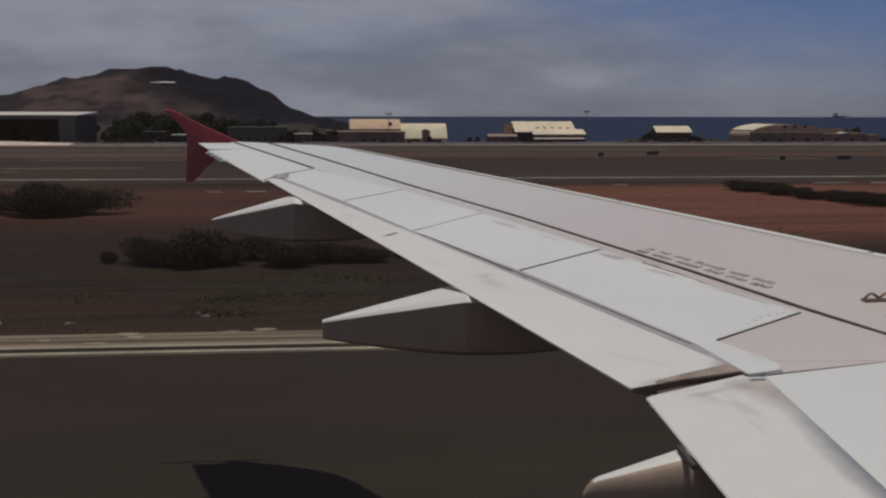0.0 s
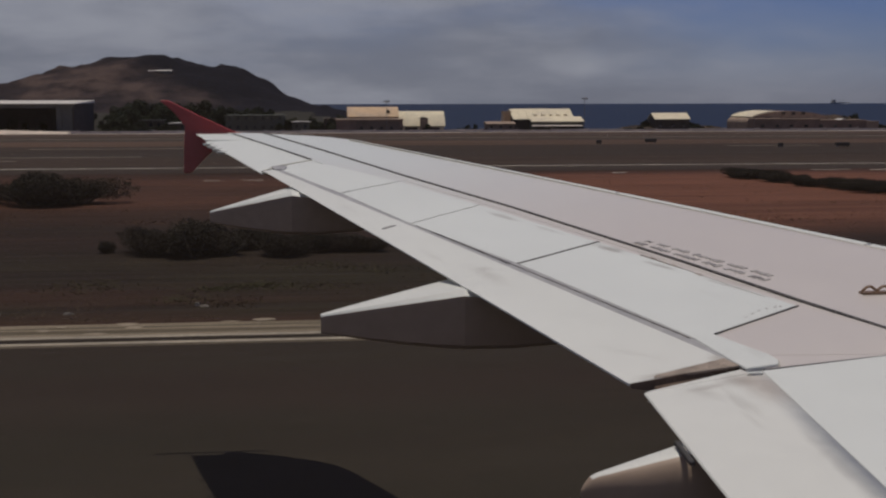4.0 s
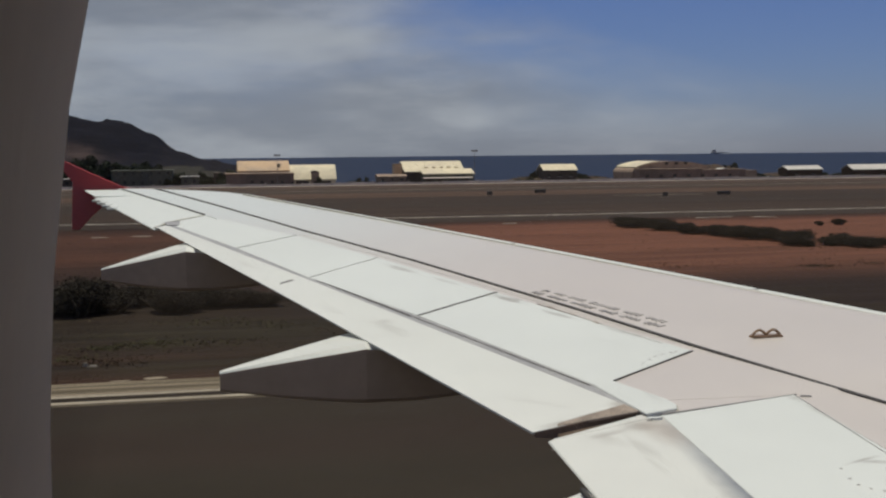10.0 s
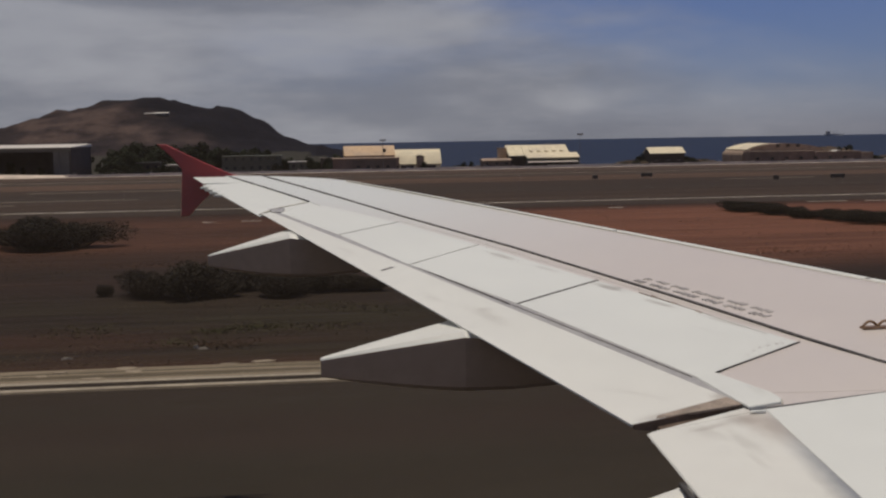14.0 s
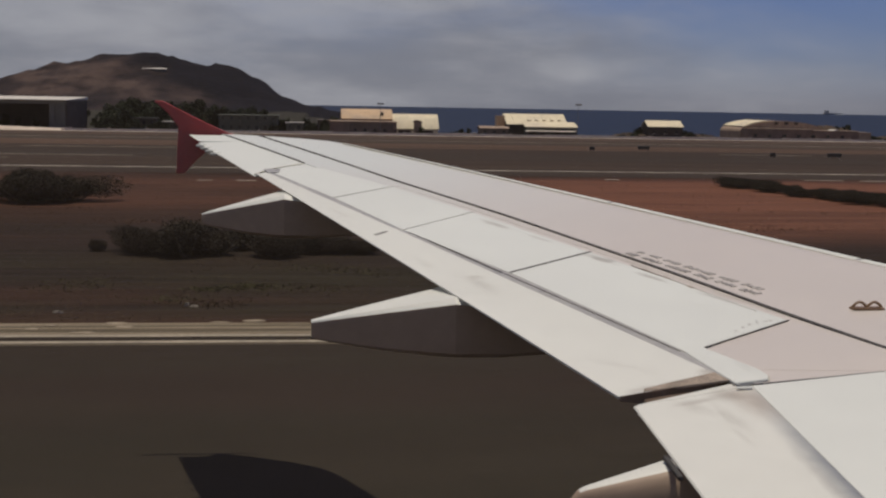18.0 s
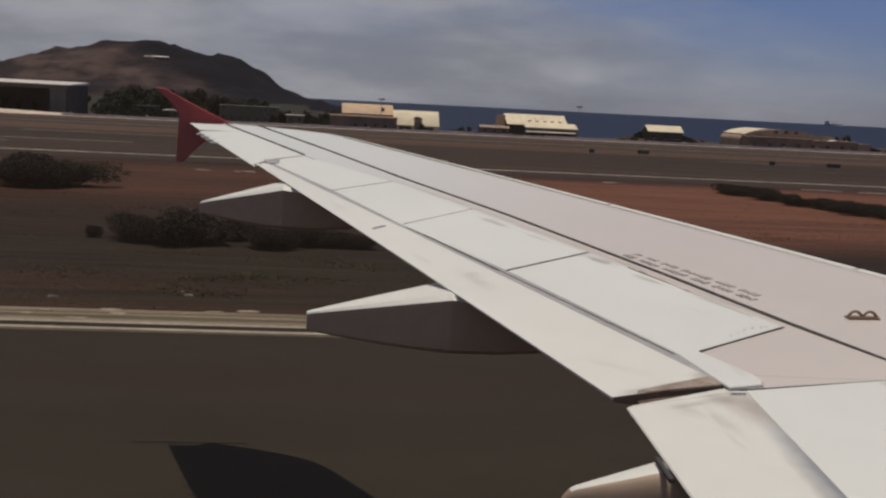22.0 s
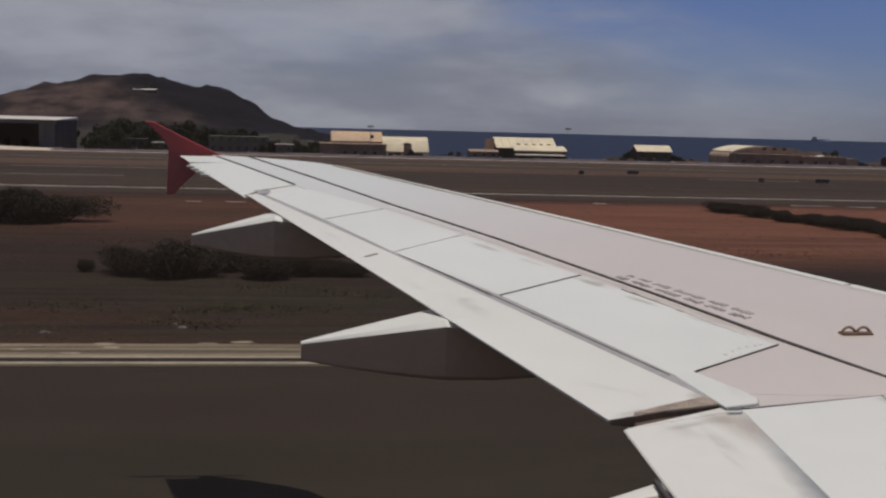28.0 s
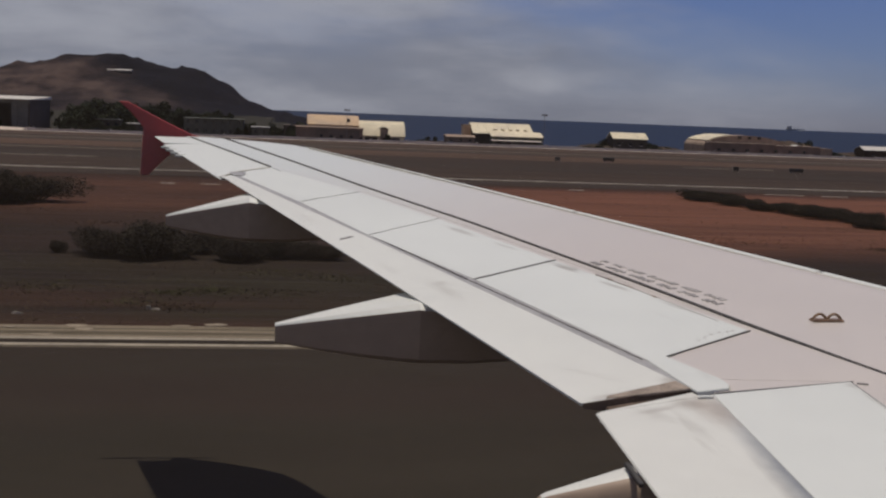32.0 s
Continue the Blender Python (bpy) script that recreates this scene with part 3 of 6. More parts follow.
strip("edge_line", M_LINE_FAR, -600, 600, 23.02, 23.22, 0.02, "worn cream line painted along the taxiway edge")
strip("edge_line", M_LINE_FAR, -600, 600, 23.58, 23.78, 0.02, "worn cream line painted along the taxiway edge")
strip("edge_gap", M_TAXI, -600, 600, 23.26, 23.55, 0.016, "dark joint between the two edge lines")
strip("edge_line", M_SIDELINE, -900, 900, 76.95, 77.4, 0.03, "white side line along the runway")
for x0, x1, y in ((-36, -14, 91.6), (-30, -22, 86.5), (-26, -8, 106.5), (-60, -38, 92.0), (38, 47, 106.0)):
    strip("edge_line", M_OLDLINE, x0, x1, y, y + 0.6, 0.03, "faint white runway marking bar")
for x0, x1, y in ((-48, -45.5, 65.2), (-31, -28.6, 65.6), (-17.4, -15.4, 62.6), (-6.5, -5.7, 65.2), (-4.4, -3.3, 65.4), (6, 7.0, 65.5), (17.4, 18.3, 69.3), (30.6, 33.2, 70.6), (34.2, 36.0, 70.2), (47, 49.5, 70), (64, 66, 70)):
    strip("taxi_dash", M_SIDELINE, x0, x1, y, y + 0.32, 0.03, "short worn white dash beside the runway")
strip("edge_line", M_OLDLINE, -900, 900, 131.5, 132.2, 0.03, "faint far side line of the runway")

flat_sheet("gravel_track", M_SAND, LONG, [340, 400, 443], 0.05, "pale gravel track and apron before the hangars")

# broken stones along the shoulder
rnd = random.Random(4)
for i in range(18):
    sh = Shape()
    w, d, h = rnd.uniform(0.05, 0.14), rnd.uniform(0.05, 0.10), rnd.uniform(0.03, 0.08)
    k = 7
    low = [(w * math.cos(6.283 * j / k) * rnd.uniform(0.8, 1.1), d * math.sin(6.283 * j / k) * rnd.uniform(0.8, 1.1), 0) for j in range(k)]
    sh.hexa(low, [(p[0] * 0.7, p[1] * 0.7, h * rnd.uniform(0.8, 1.1)) for p in low])
    ob = part("stone", sh, M_STONE)
    ob.location = (rnd.uniform(-16, 9), 25.0 + abs(rnd.gauss(0, 2.6)), 0)
    tagged(ob, "pale broken stone lying on the dry verge", "stone", "stones on the verge")


# broken slabs of pale concrete lying along the shoulder
for i in range(14):
    sh = Shape()
    w, d, h = rnd.uniform(0.08, 0.34), rnd.uniform(0.06, 0.15), rnd.uniform(0.01, 0.025)
    k = rnd.choice((5, 6, 7))
    low = [(w * math.cos(6.283 * j / k) * rnd.uniform(0.7, 1.15), d * math.sin(6.283 * j / k) * rnd.uniform(0.7, 1.15), 0) for j in range(k)]
    sh.hexa(low, [(p[0] * 0.92, p[1] * 0.9, h * rnd.uniform(0.7, 1.2)) for p in low])
    ob = part("concrete_chunk", sh, M_CHUNK)
    ob.location = (rnd.uniform(-15, 3), rnd.choice((24.1, 24.4, 24.75, 25.1)) + rnd.gauss(0, 0.08), 0.006)
    tagged(ob, "flat broken chunk of pale concrete on the taxiway shoulder", "rubble", "concrete chunks on the shoulder")


def concrete_cover(x, y):
    t = thing("drain_cover", "pale concrete drain cover set in the verge", "drain cover", (x, y, 0), "drain covers")
    sh = Shape()
    sh.hexa([(x - 0.8, y - 0.45, 0), (x + 0.8, y - 0.45, 0), (x + 0.8, y + 0.45, 0), (x - 0.8, y + 0.45, 0)],
            [(x - 0.76, y - 0.41, 0.09), (x + 0.76, y - 0.41, 0.09), (x + 0.76, y + 0.41, 0.09), (x - 0.76, y + 0.41, 0.09)])
    bevelled(part("slab", sh, M_STONE, t), 0.02)
    sh = Shape()
    sh.box(x - 0.25, x + 0.25, y - 0.25, y + 0.25, 0.09, 0.12)
    part("lid", sh, M_STEEL, t, "rusty steel lid")


concrete_cover(-7.6, 25.9)


# ---- the headland ----
def headland():
    px = [-1600, -1000, -700, -500, -413, -371, -321, -264, -221, -197, -172, -140, -108, -90, -66, -48, -16, 40, 120]
    pz = [-12, -6, 4, 16, 23.5, 29, 40, 54, 58.5, 59, 52.5, 45, 41.7, 32.4, 20.7, 7.7, -3, -12, -24]
    sh = Shape()
    rows = []
    ys = np.linspace(1120, 1900, 44)
    xs = np.concatenate([np.linspace(-1600, -560, 22), np.linspace(-530, 130, 110)])
    for y in ys:
        g = math.exp(-((y - 1500) / (190 if y < 1500 else 260)) ** 2)
        r = []
        for x in xs:
            top = float(np.interp(x, px, pz))
            rough = noise.fractal(Vector((x / 70, y / 70, 3.1)), 1.0, 2.0, 5) * 7.0 * (0.35 + g) + noise.fractal(Vector((x / 18, y / 18, 1.7)), 1.0, 2.0, 4) * 2.6
            base = -12.0 if x < 0 else -24
            r.append((x, y, base + (top - base) * g + rough * min(max((top - base) / 30, 0), 1) - 1.0))
        rows.append(r)
    sh.rings(rows, closed=False)
    ob = part("headland", sh, M_HILL, label="bare volcanic headland hill with a dark seaward cliff")
    ob.data.shade_smooth()
    return tagged(ob, kind="structure", category="hill")


headland()


# ---- the aircraft ----
# Plan of the left wing: x towards the nose, y outboard; heights follow the dihedral and the bend of the span.
def top(y):
    d = y - 6.4
    return 3.285 + 0.0841 * d - 0.00078 * d * d


def lead(y):
    """Leading edge."""
    x = 4.25 - 0.5035 * (y - 8.29)
    if y > 16.0:
        x -= 0.95 * ((y - 16.0) / 0.9) ** 2.2
    return x


def trail(y):
    """Trailing edge."""
    return 1.32 - 0.2853 * (y - 6.45) if y > 6.45 else 1.32


def cove(y):
    """Rear edge of the spoilers."""
    return 1.81 - 0.3675 * (y - 7.16)


def front(y):
    """Front edge of the spoilers."""
    return 2.58 - 0.43 * (y - 7.75)


aircraft = thing("airliner", "white airliner with a grey-white swept wing and red wingtip fence", "airplane")


def panel(name, a, b, c, d, lift, thick, mat, parent, label="", nu=10, nv=3, droop=0.0, thick_out=None):
    """A skin panel with corners a-b (rear edge), d-c (front edge) in plan; droop lowers its rear edge."""
    sh = Shape()
    a, b, c, d = (Vector((*p, 0)) for p in (a, b, c, d))
    up, down = [], []
    for i in range(nu + 1):
        u = i / nu
        deep = thick if thick_out is None else thick + (thick_out - thick) * u
        r, s = [], []
        for j in range(nv + 1):
            v = j / nv
            p = (a.lerp(b, u)).lerp(d.lerp(c, u), v)
            z = top(p.y) + lift - droop * (1 - v)
            r.append((p.x, p.y, z))
            s.append((p.x, p.y, z - deep * (0.07 + 0.93 * v)))
        up.append(r)
        down.append(s)
    rows = [u + list(reversed(d_)) for u, d_ in zip(up, down)]
    sh.rings(rows)
    return bevelled(part(name, sh, mat, parent, label), min(0.006, thick * 0.2), 1)


def plate(name, outline, lift, thick, mat, parent, label=""):
    """A thin skin plate with any outline in plan."""
    sh = Shape()
    sh.hexa([(x, y, top(y) + lift - thick) for x, y in outline], [(x, y, top(y) + lift) for x, y in outline])
    return bevelled(part(name, sh, mat, parent, label), min(0.004, thick * 0.2), 1)


def seam(name, pts, width, mat, lift=0.003):
    """A narrow raised line along a polyline in plan, for sealant and drawn shadow lines."""
    sh = Shape()
    rows = []
    for i, (x, y) in enumerate(pts):
        a, b = Vector(pts[max(i - 1, 0)]), Vector(pts[min(i + 1, len(pts) - 1)])
        d = (b - a).normalized()
        nx, ny = -d.y * width / 2, d.x * width / 2
        rows.append([(x - nx, y - ny, top(y - ny) + lift), (x + nx, y + ny, top(y + ny) + lift), (x + nx, y + ny, top(y + ny) - 0.01), (x - nx, y - ny, top(y - ny) - 0.01)])
    sh.rings(rows)
    return part(name, sh, mat, aircraft)


# main box: from the spoilers' front edge (or the rear spar) to the leading edge
def box_rear(y):
    if y >= 13.6:
        k = (y - 13.6) / (16.9 - 13.6)
        return front(13.67) * (1 - k) + (-1.22) * k
    if y >= 7.75:
        return front(y)
    if y >= 6.9:
        return 1.9 + (2.58 - 1.9) * (y - 6.9) / 0.85
    return 2.72


NOSE = 0.965


def crown(y, u):
    """Slight camber of the skin ahead of the rear spar, fuller towards the root."""
    k = min(max((15.0 - y) / 7.0, 0.0), 1.0)
    return k * (0.016 * u * u + 0.018 * math.sin(math.pi * u) * u)


stations = [1.9, 3.0, 4.5, 6.0, 6.88, 6.92, 7.3, 7.75, 8.3, 9, 10, 11, 12, 13, 13.67, 14.3, 15, 15.6, 16.0, 16.25, 16.5, 16.7, 16.82, 16.9]
sh = Shape()
rows = []
for y in stations:
    le, te = lead(y), box_rear(y)
    chord = max(le - te, 0.05)
    depth = min(0.13 * (le - trail(y)) + 0.02, 0.75) if y < 16.5 else 0.10
    z = top(y)
    ring = []
    for k in range(9):
        u = k / 8
        x = te + chord * NOSE * u
        ring.append((x, y, z + crown(y, u)))
    for k in range(1, 8):
        a = math.pi * k / 8
        rr = depth * 0.42
        ring.append((te + chord * NOSE + chord * (1 - NOSE) * math.sin(a), y, z + crown(y, 1.0) - rr + rr * math.cos(a)))
    for k in range(5):
        u = 1 - k / 4
        ring.append((te + chord * NOSE * u, y, z - depth * (0.84 + 0.16 * math.sin(math.pi * u)) if k < 4 else z - depth * 0.6))
    rows.append(ring)
sh.rings(rows)
wing = part("wing_box", sh, M_SKIN, aircraft, "pale grey upper wing skin with a soft sheen", smooth=True)

# slats along the leading edge
for k, (y0, y1) in enumerate(((6.9, 9.2), (9.23, 11.5), (11.53, 13.8), (13.83, 15.9))):
    sh = Shape()
    rows = []
    for i in range(9):
        y = y0 + (y1 - y0) * i / 8
        le, te = lead(y), box_rear(y)
        ch = le - te
        depth = min(0.13 * (le - trail(y)) + 0.02, 0.75)
        z = top(y)
        rr = depth * 0.42
        z += crown(y, 1.0)
        outer = [(te + (NOSE - 0.022) * ch, y, z + 0.004), (te + NOSE * ch, y, z + 0.010)]
        for q in range(1, 6):
            a = math.pi * q / 8
            outer.append((te + ch * NOSE + (ch * (1 - NOSE) + 0.012) * math.sin(a), y, z + 0.010 - rr + rr * math.cos(a)))
        inner = [(p[0] - 0.02, p[1], p[2] - 0.03) for p in reversed(outer)]
        rows.append(outer + inner)
    sh.rings(rows)
    part("slat", sh, M_WHITE, aircraft, "thin bright slat edge", smooth=True)

# spoilers
junctions = [(1.82, 7.17, 2.58, 7.75), (1.22, 8.87, 1.89, 9.5), (0.65, 10.26, 1.28, 11.04), (0.16, 11.72, 0.71, 12.37), (-0.40, 13.2, 0.03, 13.67)]
for k in range(4):
    r0, r1 = junctions[k], junctions[k + 1]
    gap = 0.005
    u = Vector((r1[0] - r0[0], r1[1] - r0[1])).normalized() * gap
    cut = u * (0.5, 2.6, 0.7, 0.9)[k]
    panel("spoiler", (r0[0] + u.x, r0[1] + u.y), (r1[0] - u.x, r1[1] - u.y), (r1[2] - u.x - 0.012, r1[3] - u.y), (r0[2] + u.x - 0.012, r0[3] + u.y),
          0.0052 - 0.0006 * k, 0.07, M_WHITE, aircraft, "white spoiler panel, lying closed")
    # dark gap between neighbours
    panel("panel_gap", (r0[0] - cut.x, r0[1] - cut.y), (r0[0] + cut.x, r0[1] + cut.y), (r0[2] + cut.x, r0[3] + cut.y), (r0[2] - cut.x, r0[3] - cut.y), 0.0066, 0.03, M_SEAL_SHADE, aircraft, nu=1, nv=4)
# rear web behind the spoilers, seen down the slot
panel("flap_cove", (cove(6.9) - 0.24, 6.9), (cove(13.2) - 0.17, 13.2), (cove(13.2) + 0.05, 13.2), (cove(6.9) + 0.05, 6.9), 0.001, 0.03, M_COVE, aircraft, "grey bare metal slot ahead of the flap", nu=20)
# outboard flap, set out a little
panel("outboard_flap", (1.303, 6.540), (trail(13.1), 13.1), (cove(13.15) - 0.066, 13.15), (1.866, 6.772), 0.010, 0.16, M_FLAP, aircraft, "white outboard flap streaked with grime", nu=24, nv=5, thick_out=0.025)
# filler plate whose dark colour stands for the gap's shade
plate("flap_end_gap", [(1.43, 6.48), (1.43, 6.60), (1.872, 6.80), (1.90, 6.74), (1.872, 6.69)], -0.020, 0.03, M_SOOT_SHADE, aircraft, "sooty filler plate coloured dark as the shaded gap between the two flaps")
# end rib darkened as gap shade, and rubbed seal strip on the outboard flap
sh = Shape()
low = [(1.312, 6.541), (1.868, 6.770), (1.868, 6.764), (1.312, 6.535)]
sh.hexa([(x, y, top(y) - 0.15 * min(max((x - 1.28) / 0.5, 0.08), 1.0)) for x, y in low], [(x, y, top(y) + 0.008) for x, y in low])
part("flap_end_rib", sh, M_SOOT_SHADE, aircraft, "sooty end rib of the outboard flap, coloured dark as gap shade")
plate("flap_end_seal", [(1.430, 6.596), (1.445, 6.634), (1.838, 6.850), (1.872, 6.738), (1.62, 6.660)], 0.0125, 0.012, M_GRIME, aircraft, "brown rubbed seal strip")
panel("inboard_flap", (1.32, 1.95), (1.345, 6.452), (1.985, 6.705), (1.93, 1.95), 0.0, 0.2, M_FLAP, aircraft, "white inboard flap with worn paint and a bare metal nose with painted reflection", nu=10, nv=4)
plate("flap_end_strip", [(1.37, 6.452), (1.365, 6.462), (1.47, 6.513), (1.872, 6.718), (1.89, 6.655)], 0.0022, 0.05, M_FLAP, aircraft)
plate("fairing_slot", [(1.306, 5.715), (1.308, 5.912), (1.330, 5.912), (1.328, 5.715)], 0.0022, 0.02, M_SEAL_SHADE, aircraft, "dark slot over the flap fairing")
panel("kink_gap", (1.76, 6.75), (1.70, 7.14), (1.93, 7.2), (1.97, 6.75), 0.0075, 0.02, M_COVE, aircraft, nu=3)
panel("inboard_cove", (1.90, 1.95), (1.90, 6.66), (2.0, 6.70), (2.0, 1.95), -0.14, 0.03, M_COVE, aircraft, "grey bare metal slot", nu=6)
panel("inboard_spoiler", (1.856, 4.2), (1.957, 6.682), (2.72, 6.876), (2.70, 4.2), 0.0032, 0.07, M_WHITE, aircraft, "white inboard spoiler panel", nu=8)
panel("inboard_panel", (1.77, 1.95), (1.855, 4.17), (2.70, 4.17), (2.70, 1.95), 0.0028, 0.07, M_WHITE, aircraft, nu=8)
plate("kink_plate", [(1.884, 6.692), (1.803, 7.154), (1.914, 7.246), (2.068, 6.885), (2.078, 6.80), (2.058, 6.745)], 0.0135, 0.03, M_WHITE, aircraft, "white cover plate at the wing's kink")
seam("kink_plate_edge", [(1.915, 7.250), (2.071, 6.887), (2.083, 6.80), (2.062, 6.742)], 0.006, M_JOINT, 0.005)
# black line drawn for the shadow gap below the plate
seam("kink_plate_shadow_gap", [(1.797, 7.150), (1.878, 6.690)], 0.012, M_SEAL_SHADE, 0.004)
panel("kink_shroud", (1.975, 6.702), (1.88, 7.2), (2.60, 7.82), (2.73, 6.884), -0.001, 0.08, M_SKIN, aircraft, nu=4)
# white bar added to imitate a small glint beside the kink plate
panel("hinge_cap", (1.862, 6.626), (1.868, 6.644), (1.945, 6.648), (1.940, 6.632), 0.012, 0.02, M_WHITE, aircraft, nu=1, nv=1)
# aileron and fixed tip
panel("aileron", (trail(13.14), 13.14), (trail(16.1), 16.1), (-0.90, 16.1), (-0.13, 14.0), -0.004, 0.10, M_WHITE, aircraft, "white aileron with a worn inner edge", nu=10, nv=3, droop=0.02)
panel("aileron_inner", (trail(13.14), 13.12), (-0.16, 14.2), (0.03, 13.7), (-0.42, 13.2), -0.006, 0.06, M_WHITE, aircraft, nu=3)
panel("tip_panel", (trail(16.08), 16.08), (-1.62, 16.82), (-1.15, 16.82), (-0.90, 16.08), -0.0045, 0.07, M_WHITE, aircraft, nu=5, nv=2)
panel("aileron_fill", (-0.14, 14.02), (-1.16, 16.8), (-1.0, 16.85), (0.04, 13.69), -0.002, 0.06, M_SKIN, aircraft, nu=8, nv=2)


seam("spar_seam", [(4.0, 4.2), (3.45, 5.7), (3.12, 6.58), (2.92, 7.09), (2.63, 7.85), (2.29, 8.83), (1.54, 10.86), (0.78, 12.73), (0.02, 14.8), (-0.74, 16.80)], 0.030, M_SEAL_SHADE, 0.009)
seam("hinge_seam", [(-0.12, 14.02), (-0.64, 15.42), (-1.15, 16.78)], 0.022, M_SEAL_SHADE, 0.008)
seam("aileron_end_seam", [(trail(13.15), 13.15), (-0.45, 13.55), (-0.13, 14.0)], 0.020, M_JOINT, 0.002)
panel("cove_end", (-0.47, 13.2), (-0.52, 13.46), (-0.36, 13.5), (-0.37, 13.22), 0.009, 0.02, M_COVE, aircraft, nu=2, nv=2)
# black lines drawn as the shadow under the spoilers' rear edge
seam("spoiler_edge_gap", [(cove(y) - 0.006, y) for y in (7.2, 7.8, 8.4, 8.85)], 0.005, M_SEAL_SHADE, 0.004)
seam("spoiler_edge_gap", [(cove(y) - 0.009, y) for y in (8.87, 9.3, 9.8, 10.26)], 0.015, M_SEAL_SHADE, 0.004)
seam("slat_seam", [(box_rear(y) + 0.925 * (lead(y) - box_rear(y)), y) for y in (6.95, 8, 9, 10, 11, 12, 13, 14, 15, 15.9)], 0.010, M_JOINT, 0.016)
seam("flap_front_seam", [(1.97, 6.70), (2.735, 6.88)], 0.005, M_MARK, 0.0042)
seam("rib_seam", [(2.72, 6.88), (2.68, 5.9), (2.68, 4.2)], 0.006, M_MARK, 0.0042)
seam("panel_seam", [(2.62, 7.82), (1.93, 9.56), (1.32, 11.1), (0.75, 12.44)], 0.006, M_JOINT, 0.002)

# stencilled lettering on the skin, too worn to read: rows of bars
rnd = random.Random(8)
a, b = Vector((2.235, 9.502)), Vector((2.706, 8.397))
for line in range(2):
    d = (b - a).normalized()
    across = Vector((d.y, -d.x))
    off = across * (0.098 * line)
    s = 0.0
    for letters in ((2, 3, 4, 7, 4, 4), (3, 5, 6, 4, 4, 4))[line]:
        for _ in range(letters):
            w = rnd.choice((0.016, 0.022, 0.026))
            h = rnd.choice((0.034, 0.052, 0.062))
            shift = across * rnd.uniform(-0.006, 0.006)
            p, q = a + d * s + off + shift, a + d * (s + w) + off + shift
            seam("stencil_bar", [tuple(p), tuple(q)], h, M_STENCIL, 0.0075)
            s += w + 0.0185
        s += 0.050

seam("flap_mark", [(0.43, 10.03), (0.52, 10.15)], 0.026, M_MARK, 0.0135)


# double-eyed bracket on the wing
def bracket(x, y):
    z = top(y) + 0.007
    ob = thing("rope_bracket", "", "", (x, y, z))
    ob.parent = aircraft
    tagged(ob, "small tan double-eyed escape rope bracket")
    sh = Shape()
    sh.hexa([(x - 0.095, y - 0.03, z), (x + 0.095, y - 0.03, z), (x + 0.095, y + 0.03, z), (x - 0.095, y + 0.03, z)],
            [(x - 0.09, y - 0.03, z + 0.012), (x + 0.09, y - 0.03, z + 0.012), (x + 0.09, y + 0.03, z + 0.012), (x - 0.09, y + 0.03, z + 0.012)])
    part("base", sh, M_BRASS, ob)
    for s in (-0.044, 0.044):
        sh = Shape()
        pts = [(x + s + 0.036 * math.cos(a) * (1.3 - 0.45 * math.sin(a)), y, z + 0.006 + 0.036 * math.sin(a)) for a in [math.pi * k / 10 for k in range(11)]]
        sh.tube(pts, [0.0085] * 11, 6)
        part("eye", sh, M_BRASS, ob)


bracket(3.13, 7.96)
# fine crack of sealant along the first spoiler, and dotted fastener rows
seam("sealant_crack", [(2.064, 9.079), (2.191, 8.741), (2.271, 8.493), (2.373, 8.191), (2.467, 7.933)], 0.005, M_GRIME, 0.0062)
for x, y in ((2.191, 8.741), (2.271, 8.493), (2.12, 8.95)):
    seam("sealant_chip", [(x - 0.01, y + 0.03), (x + 0.005, y - 0.03)], 0.022, M_GRIME, 0.0068)
for x, y in ((2.215, 7.509), (2.277, 7.573), (2.333, 7.628), (2.392, 7.665), (2.449, 7.687), (2.484, 7.701)):
    seam("fastener", [(x - 0.02, y + 0.035), (x - 0.006, y + 0.035)], 0.014, M_STENCIL, 0.0068)
for x, y in ((2.402, 5.912), (2.377, 5.804), (2.376, 5.741), (2.401, 5.698), (2.437, 5.665), (2.53, 5.673)):
    seam("fastener", [(x - 0.005, y), (x + 0.005, y)], 0.010, M_STENCIL, 0.0048)
seam("drain_mark", [(2.74, 6.85), (2.79, 6.835)], 0.010, M_MARK, 0.006)
seam("drain_mark", [(2.67, 5.94), (2.70, 5.88)], 0.014, M_MARK, 0.006)


